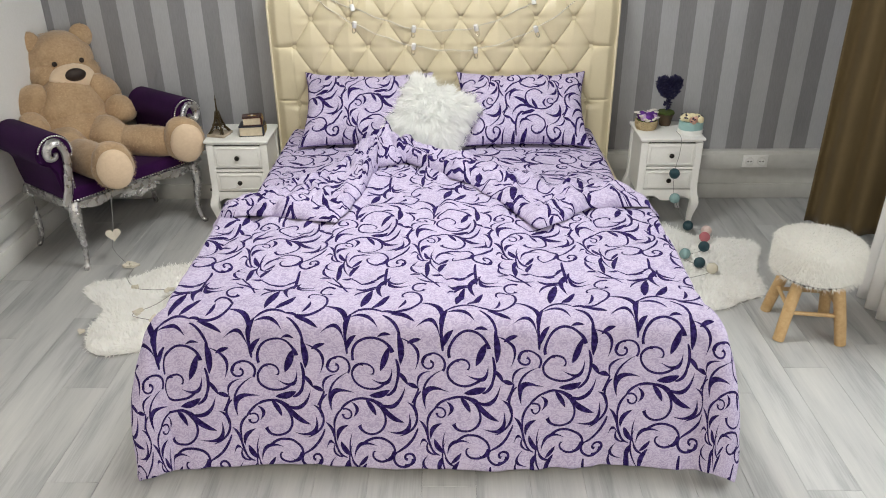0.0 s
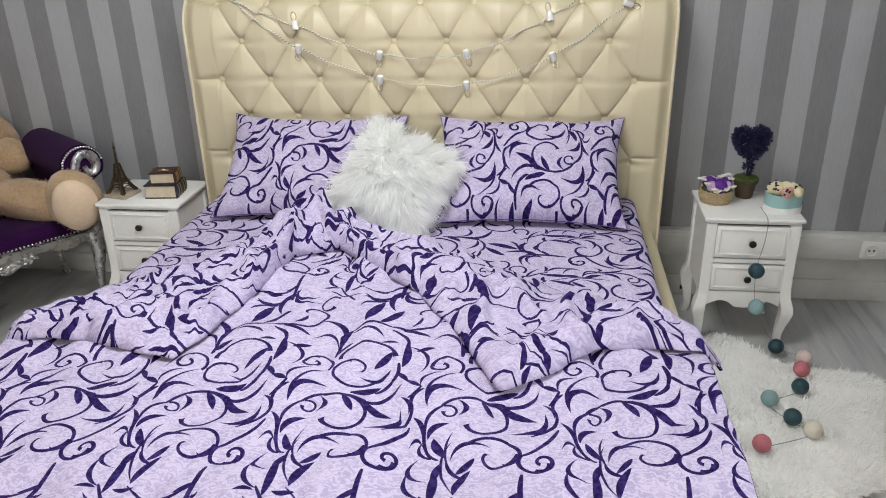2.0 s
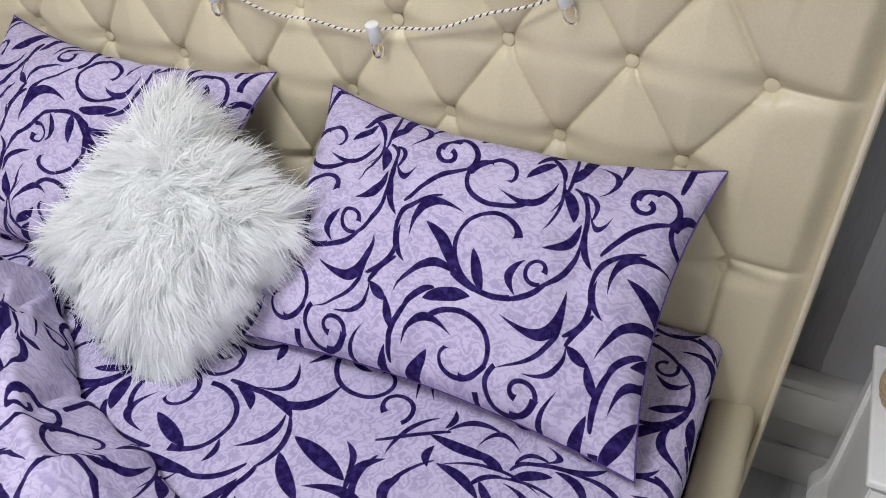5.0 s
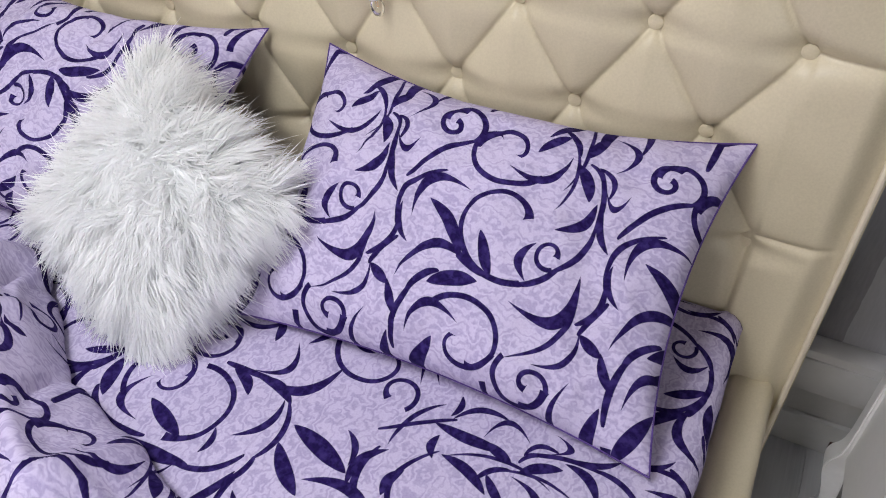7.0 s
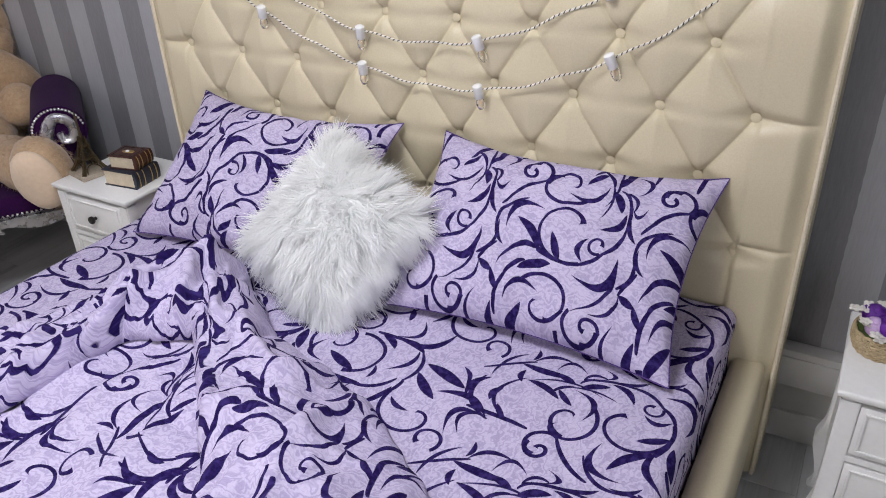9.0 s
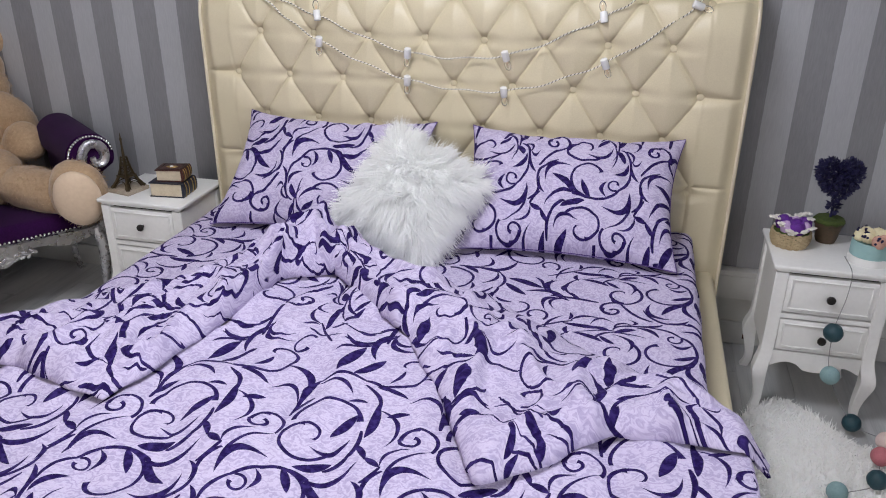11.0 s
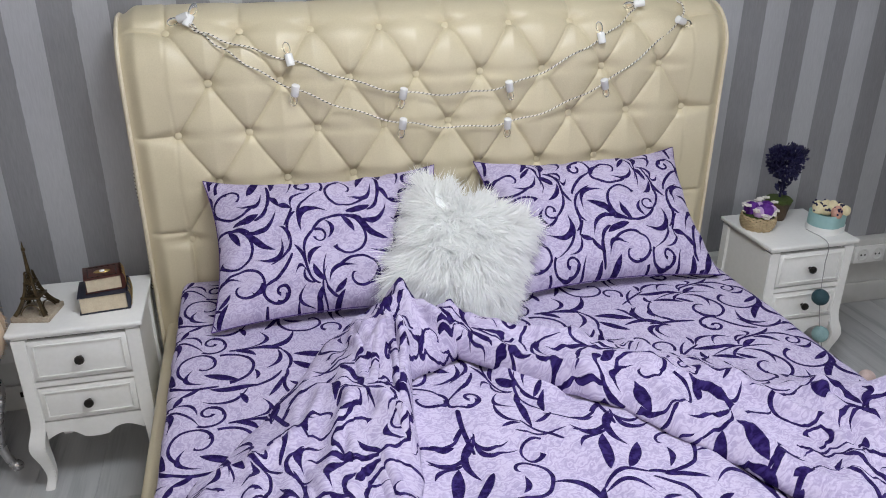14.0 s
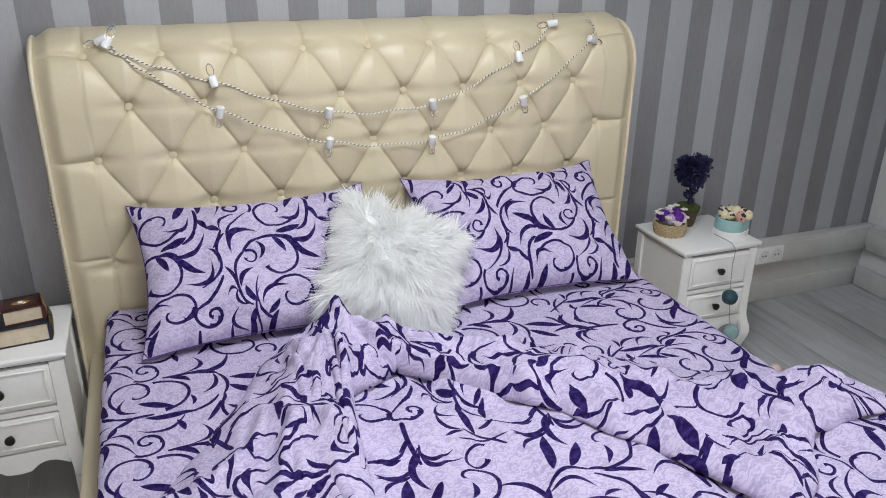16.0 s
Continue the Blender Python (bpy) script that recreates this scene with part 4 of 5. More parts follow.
def bed_pillow(x, seed, lean, turn=0.0):
    """A filled pillow: pinched corners, hollows beside them, a seam round the edge."""
    p = thing("pillow", pose(x, 4.215, 0.730, lean, 0, turn), "plump pillow in a lilac case with purple scrolls against the headboard", "pillow", group="pillows on the bed")
    w, h, fat = 0.368, 0.252, 0.092

    def side(sign):
        def fn(u, v):
            a, b = 2 * u - 1, 2 * v - 1
            body = ((1 - abs(a) ** 2.6) * (1 - abs(b) ** 2.4)) ** 0.52 if abs(a) < 1 and abs(b) < 1 else 0.0
            pinch = 0.036 * (1 - b * b) * abs(a) ** 3
            pinch2 = (0.050 if b > 0 else 0.030) * (1 - a * a) * abs(b) ** 3
            X = a * w - math.copysign(pinch, a)
            Y = b * h - math.copysign(pinch2, b)
            crease = 0.018 * hull(X * 7 + seed, Y * 7, seed) + 0.009 * hull(X * 20, Y * 20 + seed, 2)
            near = 0.010 * math.cos(26 * math.atan2(b, a)) * max(0, max(abs(a), abs(b)) - 0.55) * body
            z = sign * (fat * body + (crease + near) * min(1, body * 1.6))
            v_print = 0.25 - Y if seed == 0 else 0.273 + Y
            # the case rolls back towards its edge, so the print runs on
            v_print -= 0.028 * (max(0.0, 0.25 - v_print) / 0.25) ** 1.3
            return (X, Y, z), (X + 0.37 if seed == 0 else 0.147 - X, v_print)
        return fn
    for name, sign in (("case_front", 1), ("case_back", -1)):
        ob = new(name, sheet(name, side(sign), 90, 64, LINEN))
        ob.parent = p
    edge = []
    f = side(1)
    for i in range(160):
        q = i / 40
        a, b = ((q, 0), (1, q - 1), (3 - q, 1), (0, 4 - q))[int(q)]
        edge.append(f(a, b)[0])
    part("seam", tube(bmesh.new(), edge + [edge[0]], 0.0019, 6), SEAM, p, "dark purple edge seam")
    return p


SEAM = mottled("purple_seam", (0.10, 0.05, 0.24), (0.06, 0.03, 0.16), 0.8, 30.0, 0.2)
bed_pillow(0.290, 0, 39)
bed_pillow(-0.580, 3, 39)


def fur_cushion():
    c = thing("fur_cushion", pose(-0.215, 4.060, 0.722, 47, 0, 0) @ pose(0, 0, 0, 0, 0, 64), "square cushion in long white shaggy fur", "cushion")
    half, fat = 0.172, 0.085

    def fn(a, b, sign):
        body = max(0.0, (1 - abs(a) ** 3) * (1 - abs(b) ** 3)) ** 0.5
        return Vector((a * half * (1 - 0.06 * (1 - b * b)), b * half * (1 - 0.06 * (1 - a * a)), sign * fat * body))
    bm = bmesh.new()
    n = 20
    for sign in (1, -1):
        g = [[bm.verts.new(fn(2 * i / n - 1, 2 * j / n - 1, sign)) for i in range(n + 1)] for j in range(n + 1)]
        for j in range(n):
            for i in range(n):
                q = (g[j][i], g[j][i + 1], g[j + 1][i + 1], g[j + 1][i])
                bm.faces.new(q if sign > 0 else q[::-1])
    bmesh.ops.remove_doubles(bm, verts=bm.verts, dist=0.0005)
    part("cushion_body", bm, FUR_SKIN, c)
    rng = random.Random(4)
    roots, ways, lens = [], [], []
    inv = c.matrix_world.to_3x3().inverted()
    down = inv @ Vector((0, -0.3, -1))
    while len(roots) < 26000:
        a, b = rng.uniform(-1, 1), rng.uniform(-1, 1)
        sign = 1 if rng.random() < 0.8 else -1
        if rng.random() < 0.3:
            a = math.copysign(1, a) * rng.uniform(0.9, 1)
            if rng.random() < 0.5:
                a, b = b, a
        e = 0.02
        p = fn(a, b, sign)
        du, dv = fn(min(1, a + e), b, sign) - fn(max(-1, a - e), b, sign), fn(a, min(1, b + e), sign) - fn(a, max(-1, b - e), sign)
        nrm = du.cross(dv) * sign
        if nrm.length < 1e-9:
            continue
        nrm.normalize()
        # locks: neighbouring hairs share a direction
        ca, cb = round(a * 8 + 0.35 * math.sin(5 * b)) * 1.7 + 3, round(b * 8 + 0.35 * math.sin(6 * a)) * 2.3
        lock = Vector((hull(ca, cb, 1, 1), hull(ca, cb, 5, 1), hull(ca, cb, 9, 1)))
        radial = Vector((a, b, 0))
        way = nrm * 0.55 + radial * 0.55 + lock * 1.15 + down * 0.55 + Vector([rng.gauss(0, 0.10) for _ in range(3)])
        roots.append(p)
        ways.append(way)
        lens.append(rng.uniform(0.045, 0.085))
    ob = new("long_fur", strands("long_fur", roots, ways, lens, [0.0030] * len(roots), 0.36, WHITE_FUR, 2, 0.13))
    ob.parent = c
    ob["kind"] = "stuff"


fur_cushion()


# ---- bedside cabinets ----
def nightstand(m, label):
    s = thing("nightstand", m, label, "nightstand", group="nightstands beside the bed")
    w, d, h = 0.185, 0.163, 0.560      # half width, half depth, height
    top = boxed(-w, w, -d, d, h - 0.016, h, bevel=0.005, seg=3)
    box(top, -w + 0.012, w - 0.012, -d + 0.010, d - 0.008, h - 0.026, h - 0.0155, bevel=0.004)
    part("top", top, WHITE_PAINT, s)
    bx, bd, zb = w - 0.024, d - 0.022, 0.190
    for sx in (-1, 1):
        part("side_panel", boxed(sx * bx - 0.006, sx * bx + 0.006, -bd + 0.02, bd - 0.02, zb + 0.03, h - 0.027), WHITE_PAINT, s)
    part("back_panel", boxed(-bx, bx, bd - 0.012, bd - 0.002, zb + 0.03, h - 0.027), WHITE_PAINT, s)
    part("bottom_panel", boxed(-bx + 0.007, bx - 0.007, -bd + 0.02, bd - 0.013, zb + 0.03, zb + 0.042), WHITE_PAINT, s)
    for sx in (-1, 1):
        for sy in (-1, 1):
            prof = [(0.008, h - 0.027, 0.020), (0.008, 0.34, 0.020), (0.006, 0.24, 0.0205), (-0.005, 0.185, 0.023), (-0.006, 0.15, 0.0225), (0.003, 0.09, 0.0165), (0.006, 0.04, 0.0135), (-0.004, 0.0, 0.0145)]
            bm = bmesh.new()
            rings = []
            for inset, z, half in curve_points(prof, 5):
                x, y = sx * (bx - inset + 0.002), sy * (bd - inset + 0.002)
                rings.append([bm.verts.new((x + i * half, y + j * half, z)) for i, j in ((-1, -1), (1, -1), (1, 1), (-1, 1))])
            for a, b in zip(rings, rings[1:]):
                for i in range(4):
                    bm.faces.new((a[i], b[i], b[(i + 1) % 4], a[(i + 1) % 4]))
            bm.faces.new(rings[0])
            bm.faces.new(rings[-1][::-1])
            bmesh.ops.recalc_face_normals(bm, faces=bm.faces)
            bmesh.ops.bevel(bm, geom=[e for e in bm.edges if abs((e.verts[0].co - e.verts[1].co).normalized().z) > 0.7], offset=0.003, segments=2, affect="EDGES")
            part("leg", bm, WHITE_PAINT, s)
    fx = bx - 0.022
    part("cross_rail", boxed(-fx, fx, -bd - 0.012, -bd + 0.008, 0.371, 0.387), WHITE_PAINT, s)
    # shaped apron
    out = [(-fx, 0.245), (fx, 0.245), (fx, 0.185)]
    for i in range(25):
        t = 1 - 2 * i / 24
        out.append((t * fx * 0.98, 0.186 + 0.020 * (abs(t) > 0.25) * math.sin(math.pi * min(1, (abs(t) - 0.25) / 0.75)) - 0.010 * (1 - min(1, abs(t) / 0.4) ** 2)))
    out.append((-fx, 0.185))
    part("apron", extrude(bmesh.new(), out, -bd - 0.012, -bd + 0.004), WHITE_PAINT, s)
    # black sheet added behind the drawers, its colour standing for shade in the gaps
    part("gap_shade_sheet", boxed(-fx, fx, -bd + 0.010, -bd + 0.014, 0.245, h - 0.028), BLACK_GAP, s, "black sheet standing for the shade round the drawers")
    for z0, z1 in ((0.247, 0.369), (0.389, h - 0.030)):
        dr = bmesh.new()
        g = 0.005
        box(dr, -fx + g, fx - g, -bd - 0.013, -bd + 0.006, z0 + g, z1 - g, bevel=0.0012)
        # raised moulding round a sunk field
        mould = []
        a0, a1, c0, c1 = -fx + 0.016, fx - 0.016, z0 + 0.016, z1 - 0.016
        for q in ((a0, a1, c0, c0 + 0.006), (a0, a1, c1 - 0.006, c1), (a0, a0 + 0.006, c0 + 0.006, c1 - 0.006), (a1 - 0.006, a1, c0 + 0.006, c1 - 0.006)):
            mould.append(boxed(q[0], q[1], -bd - 0.0175, -bd - 0.0125, q[2], q[3], bevel=0.002))
        dob = part("drawer", dr, WHITE_PAINT, s)
        for bm in mould:
            part("moulding", bm, WHITE_PAINT, dob)
        zc = (z0 + z1) / 2
        kn = lathe(bmesh.new(), ((0.006, 0), (0.006, 0.009), (0.0125, 0.013), (0.0145, 0.019), (0.0125, 0.024), (0.006, 0.0265)), axis=pose(0, -bd - 0.013, zc, 90), seg=18)
        part("knob", kn, KNOB, dob, "blackened round knob")
    return s


nightstand(pose(1.152, 4.347, 0, 0, 0, 0), "small white nightstand with two drawers and curved legs, flowers on top")
nightstand(pose(-1.336, 4.322, 0, 0, 0, 0), "small white nightstand with two drawers and curved legs, books on top")
NS = 0.560


# ---- things on the cabinets ----
def book(name, m, a, b, t, cover, label, gem):
    k = thing(name, m, label, "book")
    c = bmesh.new()
    box(c, -a, a, -b, b, 0, 0.004, bevel=0.001)
    box(c, -a, a, -b, b, t - 0.004, t, bevel=0.001)
    spine = [(math.cos(x) * 0.008 + a - 0.002, math.sin(x) * t / 2 + t / 2) for x in np.linspace(-math.pi / 2, math.pi / 2, 9)]
    extrude(c, spine + [(a - 0.006, t), (a - 0.006, 0)], -b, b)
    part("cover", c, cover, k)
    part("page_block", boxed(-a + 0.005, a - 0.007, -b + 0.004, b - 0.004, 0.0042, t - 0.0042), PAPER, k, "yellowed page block")
    for y in (-b * 0.7, -b * 0.3, b * 0.3, b * 0.7):
        pts = [(math.cos(x) * 0.0085 + a - 0.0015, y, math.sin(x) * t / 2 + t / 2) for x in np.linspace(-1.45, 1.45, 9)]
        part("spine_band", tube(bmesh.new(), pts, 0.0016, 6), GOLD, k, "gilt raised band")
    if gem:
        fr = bmesh.new()
        for q in ((-a + 0.012, a - 0.014, -b + 0.010, -b + 0.013), (-a + 0.012, a - 0.014, b - 0.013, b - 0.010), (-a + 0.012, -a + 0.015, -b + 0.013, b - 0.013), (a - 0.017, a - 0.014, -b + 0.013, b - 0.013)):
            box(fr, *q, t - 0.001, t + 0.0012)
        part("tooled_border", fr, KNOB, k)
        bm = bmesh.new()
        ball(bm, at(0, 0, t, 0.024, 0.012, 0.004))
        part("medallion", bm, GOLD, k)
        bm = bmesh.new()
        ball(bm, at(0, -0.004, t + 0.003, 0.008, 0.006, 0.004))
        part("gem", bm, PORCELAIN, k, "pearl white stone")


book("book", pose(-1.266, 4.298, NS, 0, 0, 6), 0.070, 0.058, 0.058, NAVY, "thick dark navy old-style book under a smaller one", False)
book("book", pose(-1.262, 4.306, NS + 0.0585, 0, 0, 11), 0.054, 0.046, 0.047, BROWN_BOOK, "small brown tooled-leather book with a stone, on another book", True)


def tower():
    k = thing("tower_figurine", pose(-1.452, 4.275, NS, 0, 0, -12), "bronze lattice tower figurine on a beige stone base", "figurine")
    part("base", boxed(-0.055, 0.055, -0.055, 0.055, 0, 0.016, bevel=0.003), STONE, k, "beige stone slab")

    def half(z):
        return 0.0035 + 0.040 * math.exp(-z / 0.055)
    for sx in (-1, 1):
        for sy in (-1, 1):
            pts, rad = [], []
            for i in range(15):
                z = 0.125 * i / 14
                pts.append((sx * half(z), sy * half(z), 0.016 + z))
                rad.append(0.0075 - 0.0042 * i / 14)
            part("leg", tube(bmesh.new(), pts, rad, 4), BRONZE, k)
    for z, e in ((0.045, 0.006), (0.088, 0.004)):
        q = half(z) + e
        part("platform", boxed(-q, q, -q, q, 0.016 + z, 0.023 + z, bevel=0.001), BRONZE, k)
    for turn in range(4):
        a = turn * math.pi / 2
        pts = []
        for i in range(13):
            t = math.pi * i / 12
            lx, lz = -0.027 * math.cos(t), 0.018 + 0.026 * math.sin(t)
            q = half(lz - 0.016)
            pts.append((lx * math.cos(a) - q * math.sin(a), lx * math.sin(a) + q * math.cos(a), lz))
        part("arch", tube(bmesh.new(), pts, 0.0022, 5), BRONZE, k)
        lat = bmesh.new()
        for i in range(7):
            z0, z1 = 0.05 + i * 0.011, 0.05 + (i + 1) * 0.011
            for s in (-1, 1):
                tube(lat, [(s * half(z0) * math.cos(a) - half(z0) * math.sin(a), s * half(z0) * math.sin(a) + half(z0) * math.cos(a), 0.016 + z0),
                           (-s * half(z1) * math.cos(a) - half(z1) * math.sin(a), -s * half(z1) * math.sin(a) + half(z1) * math.cos(a), 0.016 + z1)], 0.0011, 4)
        part("lattice", lat, BRONZE, k)
    part("spire", lathe(bmesh.new(), ((0.0065, 0.138), (0.0045, 0.175), (0.0038, 0.205), (0.0058, 0.207), (0.0058, 0.213), (0.003, 0.216), (0.0012, 0.235)), seg=8), BRONZE, k)


tower()


def rose(bm, x, y, z, r, rng):
    """A bloom of wrapped petals."""
    ball(bm, at(x, y, z, r * 0.55, r * 0.55, r * 0.6), 6, 8)
    for ring, n in ((0.55, 4), (0.9, 6)):
        for i in range(n):
            a = 2 * math.pi * (i + rng.random() * 0.3) / n + ring
            ball(bm, at(x + math.cos(a) * r * ring * 0.55, y + math.sin(a) * r * ring * 0.55, z - r * 0.25 * ring, r * 0.5, r * 0.2, r * 0.62, rng.uniform(-8, 8), 0, math.degrees(a) + 90), 6, 8)


def flower_basket():
    k = thing("flower_basket", pose(1.035, 4.375, NS) @ Matrix.Scale(1.2, 4), "round golden basket of purple roses and tiny white blossoms", "flower basket")
    bm = bmesh.new()
    for i in range(8):
        z = 0.003 + i * 0.0055
        r = 0.045 + 0.004 * math.sin(i / 7 * math.pi) + i * 0.0008
        pts = [(r * math.cos(a), r * math.sin(a), z + 0.0015 * math.sin(16 * a + i * math.pi)) for a in np.linspace(0, 2 * math.pi, 65)]
        tube(bm, pts, 0.0033, 6)
    part("basket", bm, WICKER, k)
    part("filling", lathe(bmesh.new(), ((0.044, 0.003), (0.047, 0.044), (0.03, 0.05)), seg=20), MOSS, k)
    rng = random.Random(2)
    for x, y, r, m in ((0.005, -0.022, 0.027, PURPLE_PETAL), (-0.022, 0.012, 0.024, PURPLE_PETAL), (0.034, 0.012, 0.020, PURPLE_PETAL), (-0.020, -0.026, 0.018, LILAC_PETAL), (0.010, 0.018, 0.016, LILAC_PETAL), (0.030, -0.018, 0.015, LILAC_PETAL)):
        bm = bmesh.new()
        rose(bm, x, y, 0.066, r * 1.3, rng)
        part("rose", bm, m, k)
    for i in range(22):
        a = 2 * math.pi * i / 22 + rng.uniform(-0.2, 0.2)
        r = rng.uniform(0.038, 0.060)
        bm = bmesh.new()
        c = Vector((r * math.cos(a), r * math.sin(a), rng.uniform(0.050, 0.088)))
        for p in range(5):
            b = 2 * math.pi * p / 5
            ball(bm, at(c.x + 0.006 * math.cos(b), c.y + 0.006 * math.sin(b), c.z, 0.0068, 0.0052, 0.0030, 0, 0, math.degrees(b)), 4, 6)
        part("blossom", bm, WHITE_PETAL, k)


def heart_tree():
    k = thing("topiary", pose(1.160, 4.437, NS), "navy heart-shaped topiary in a mossy rust-brown pot", "potted plant")
    part("pot", lathe(bmesh.new(), ((0.031, 0), (0.035, 0.012), (0.043, 0.060), (0.047, 0.064), (0.048, 0.078), (0.041, 0.078)), seg=24), RUST_POT, k)
    bm = bmesh.new()
    lathe(bm, ((0.047, 0.070), (0.051, 0.078), (0.045, 0.086), (0.02, 0.089)), seg=26, squash=lambda a: 1 + 0.03 * math.sin(9 * a))
    part("moss", bm, MOSS, k)
    part("stem", tube(bmesh.new(), [(0, 0, 0.075), (0.002, 0, 0.11), (0, 0, 0.15)], 0.0045, 8), NAVY_LEAF, k)
    rng = random.Random(8)
    bm = bmesh.new()

    def leaf(p, way, size):
        side = way.cross(Vector((rng.gauss(0, 1), rng.gauss(0, 1), rng.gauss(0, 1)))).normalized() * size * 0.34
        up = way.cross(side).normalized() * size * 0.12
        a, b, c, d, e = (bm.verts.new(q) for q in (p, p + way * size * 0.5 + side, p + way * size, p + way * size * 0.5 - side, p + way * size * 0.5 + up))
        for f in ((a, b, e), (b, c, e), (c, d, e), (d, a, e)):
            bm.faces.new(f)
    n = 0
    while n < 2000:
        x, z = rng.uniform(-1.25, 1.25), rng.uniform(-1.2, 1.35)
        if (x * x + z * z - 1) ** 3 - x * x * z ** 3 > 0:
            continue
        y = rng.uniform(-0.5, 0.5) * (1.15 - 0.45 * abs(x))
        p = Vector((x * 0.058, y * 0.075, 0.215 + z * 0.058))
        way = (Vector((x, y * 1.6, z)) + Vector([rng.gauss(0, 0.45) for _ in range(3)])).normalized()
        leaf(p, way, rng.uniform(0.010, 0.017))
        n += 1
    for i in range(36):
        a = rng.uniform(0, 6.28)
        leaf(Vector((0.006 * math.cos(a), 0.006 * math.sin(a), rng.uniform(0.10, 0.15))), Vector((math.cos(a), math.sin(a), rng.uniform(-0.2, 0.8))).normalized(), rng.uniform(0.014, 0.028))
    part("heart_crown", bm, NAVY_LEAF, k, "navy blue clipped leaves in a heart", smooth=False)


def flower_box():
    k = thing("flower_box", pose(1.275, 4.295, NS, 0, 0, 20) @ Matrix.Scale(1.12, 4), "aqua heart-shaped card box of cream roses with white band", "flower box")

    def heart(a):
        return 0.80 + 0.20 * abs(math.cos((a - math.pi / 2) / 2)) + 0.10 * abs(math.sin(a - math.pi / 2)) - 0.16 * math.exp(-((a - math.pi / 2) / 0.35) ** 2)
    part("band", lathe(bmesh.new(), ((0.061, 0), (0.062, 0.002), (0.062, 0.022), (0.060, 0.022)), seg=48, squash=heart), WHITE_PAINT, k, "white card band")
    part("box", lathe(bmesh.new(), ((0.0595, 0.002), (0.0595, 0.066), (0.057, 0.066), (0.057, 0.058)), seg=48, squash=heart), AQUA_CARD, k)
    rng = random.Random(6)
    for i in range(11):
        a, r = i * 2.4, 0.008 + 0.040 * math.sqrt(i / 11)
        bm = bmesh.new()
        rose(bm, r * math.cos(a), r * math.sin(a), 0.080 - 0.10 * r * r / 0.05 + rng.uniform(0, 0.006), rng.uniform(0.021, 0.026), rng)
        part("rose", bm, PEACH_PETAL if i % 5 == 2 else YELLOW_PETAL, k)
    for i in range(16):
        a, r = rng.uniform(0, 6.28), rng.uniform(0.03, 0.062)
        bm = bmesh.new()
        for j in range(4):
            ball(bm, at(r * math.cos(a) + rng.uniform(-0.006, 0.006), r * math.sin(a) + rng.uniform(-0.006, 0.006), rng.uniform(0.074, 0.094), 0.0038, 0.0038, 0.0038), 4, 6)
        part("berries", bm, NAVY_LEAF, k, "dark berries")


flower_basket()
heart_tree()
flower_box()


# ---- light chain on the headboard ----
def light_chain():
    k = thing("light_chain", pose(0, 0, 0), "bulb light chain on black-and-white twisted cord, draped over the headboard", "light chain")
    chains = (
        [(-0.945, 4.475, 1.372), (-0.90, 4.440, 1.332), (-0.655, 4.413, 1.247), (-0.315, 4.396, 1.137), (0.032, 4.396, 1.143), (0.350, 4.418, 1.276), (0.505, 4.480, 1.376), (0.56, 4.60, 1.40)],
        [(-0.935, 4.470, 1.362), (-0.85, 4.420, 1.29), (-0.646, 4.396, 1.163), (-0.318, 4.396, 1.041), (0.031, 4.396, 1.020), (0.366, 4.400, 1.133), (0.640, 4.440, 1.322), (0.665, 4.52, 1.386)],
    )
    for c in chains:
        pts = curve_points(c, 14)
        pts = [p + Vector((0, 0, 0.004 * math.sin(i * 0.9))) for i, p in enumerate(pts)]
        part("cord", tube(bmesh.new(), pts, 0.0027, 6, print_uv=True), TWIST, k, "black and white twisted cord")
    bulbs = [(chains[0][i], tilt) for i, tilt in ((0, 70), (2, 170), (3, 8), (4, -14), (5, 168), (6, 80))] + [(chains[1][i], tilt) for i, tilt in ((0, -150), (2, 10), (3, 6), (4, -4), (5, -20), (6, -70))]
    for n, (p, tilt) in enumerate(bulbs):
        m = pose(p[0], p[1] - 0.006, p[2], 14, tilt, 0)
        s = part("lamp_holder", lathe(bmesh.new(), ((0.010, 0.016), (0.0125, 0.014), (0.0125, -0.018), (0.011, -0.020)), axis=m, seg=16), PORCELAIN, k, "white lamp holder")
        b = part("bulb", lathe(bmesh.new(), ((0.006, -0.020), (0.0105, -0.028), (0.012, -0.038), (0.009, -0.050), (0.002, -0.056)), axis=m, seg=14), GLASS, s, "clear glass bulb")
        b.visible_shadow = False
        part("filament", tube(bmesh.new(), [m @ Vector((0.002, 0, -0.021)), m @ Vector((0.003, 0, -0.040)), m @ Vector((-0.003, 0, -0.040)), m @ Vector((-0.002, 0, -0.021))], 0.0007, 4), FILAMENT, s)
    # tail hanging behind the cabinet
    pts = curve_points([(HB0 - 0.02, 4.56, 0.98), (HB0 - 0.035, 4.58, 0.85), (HB0 - 0.028, 4.57, 0.70), (HB0 - 0.04, 4.6, 0.45)], 10)
    part("cord", tube(bmesh.new(), pts, 0.003, 6, print_uv=True), TWIST, k)


light_chain()


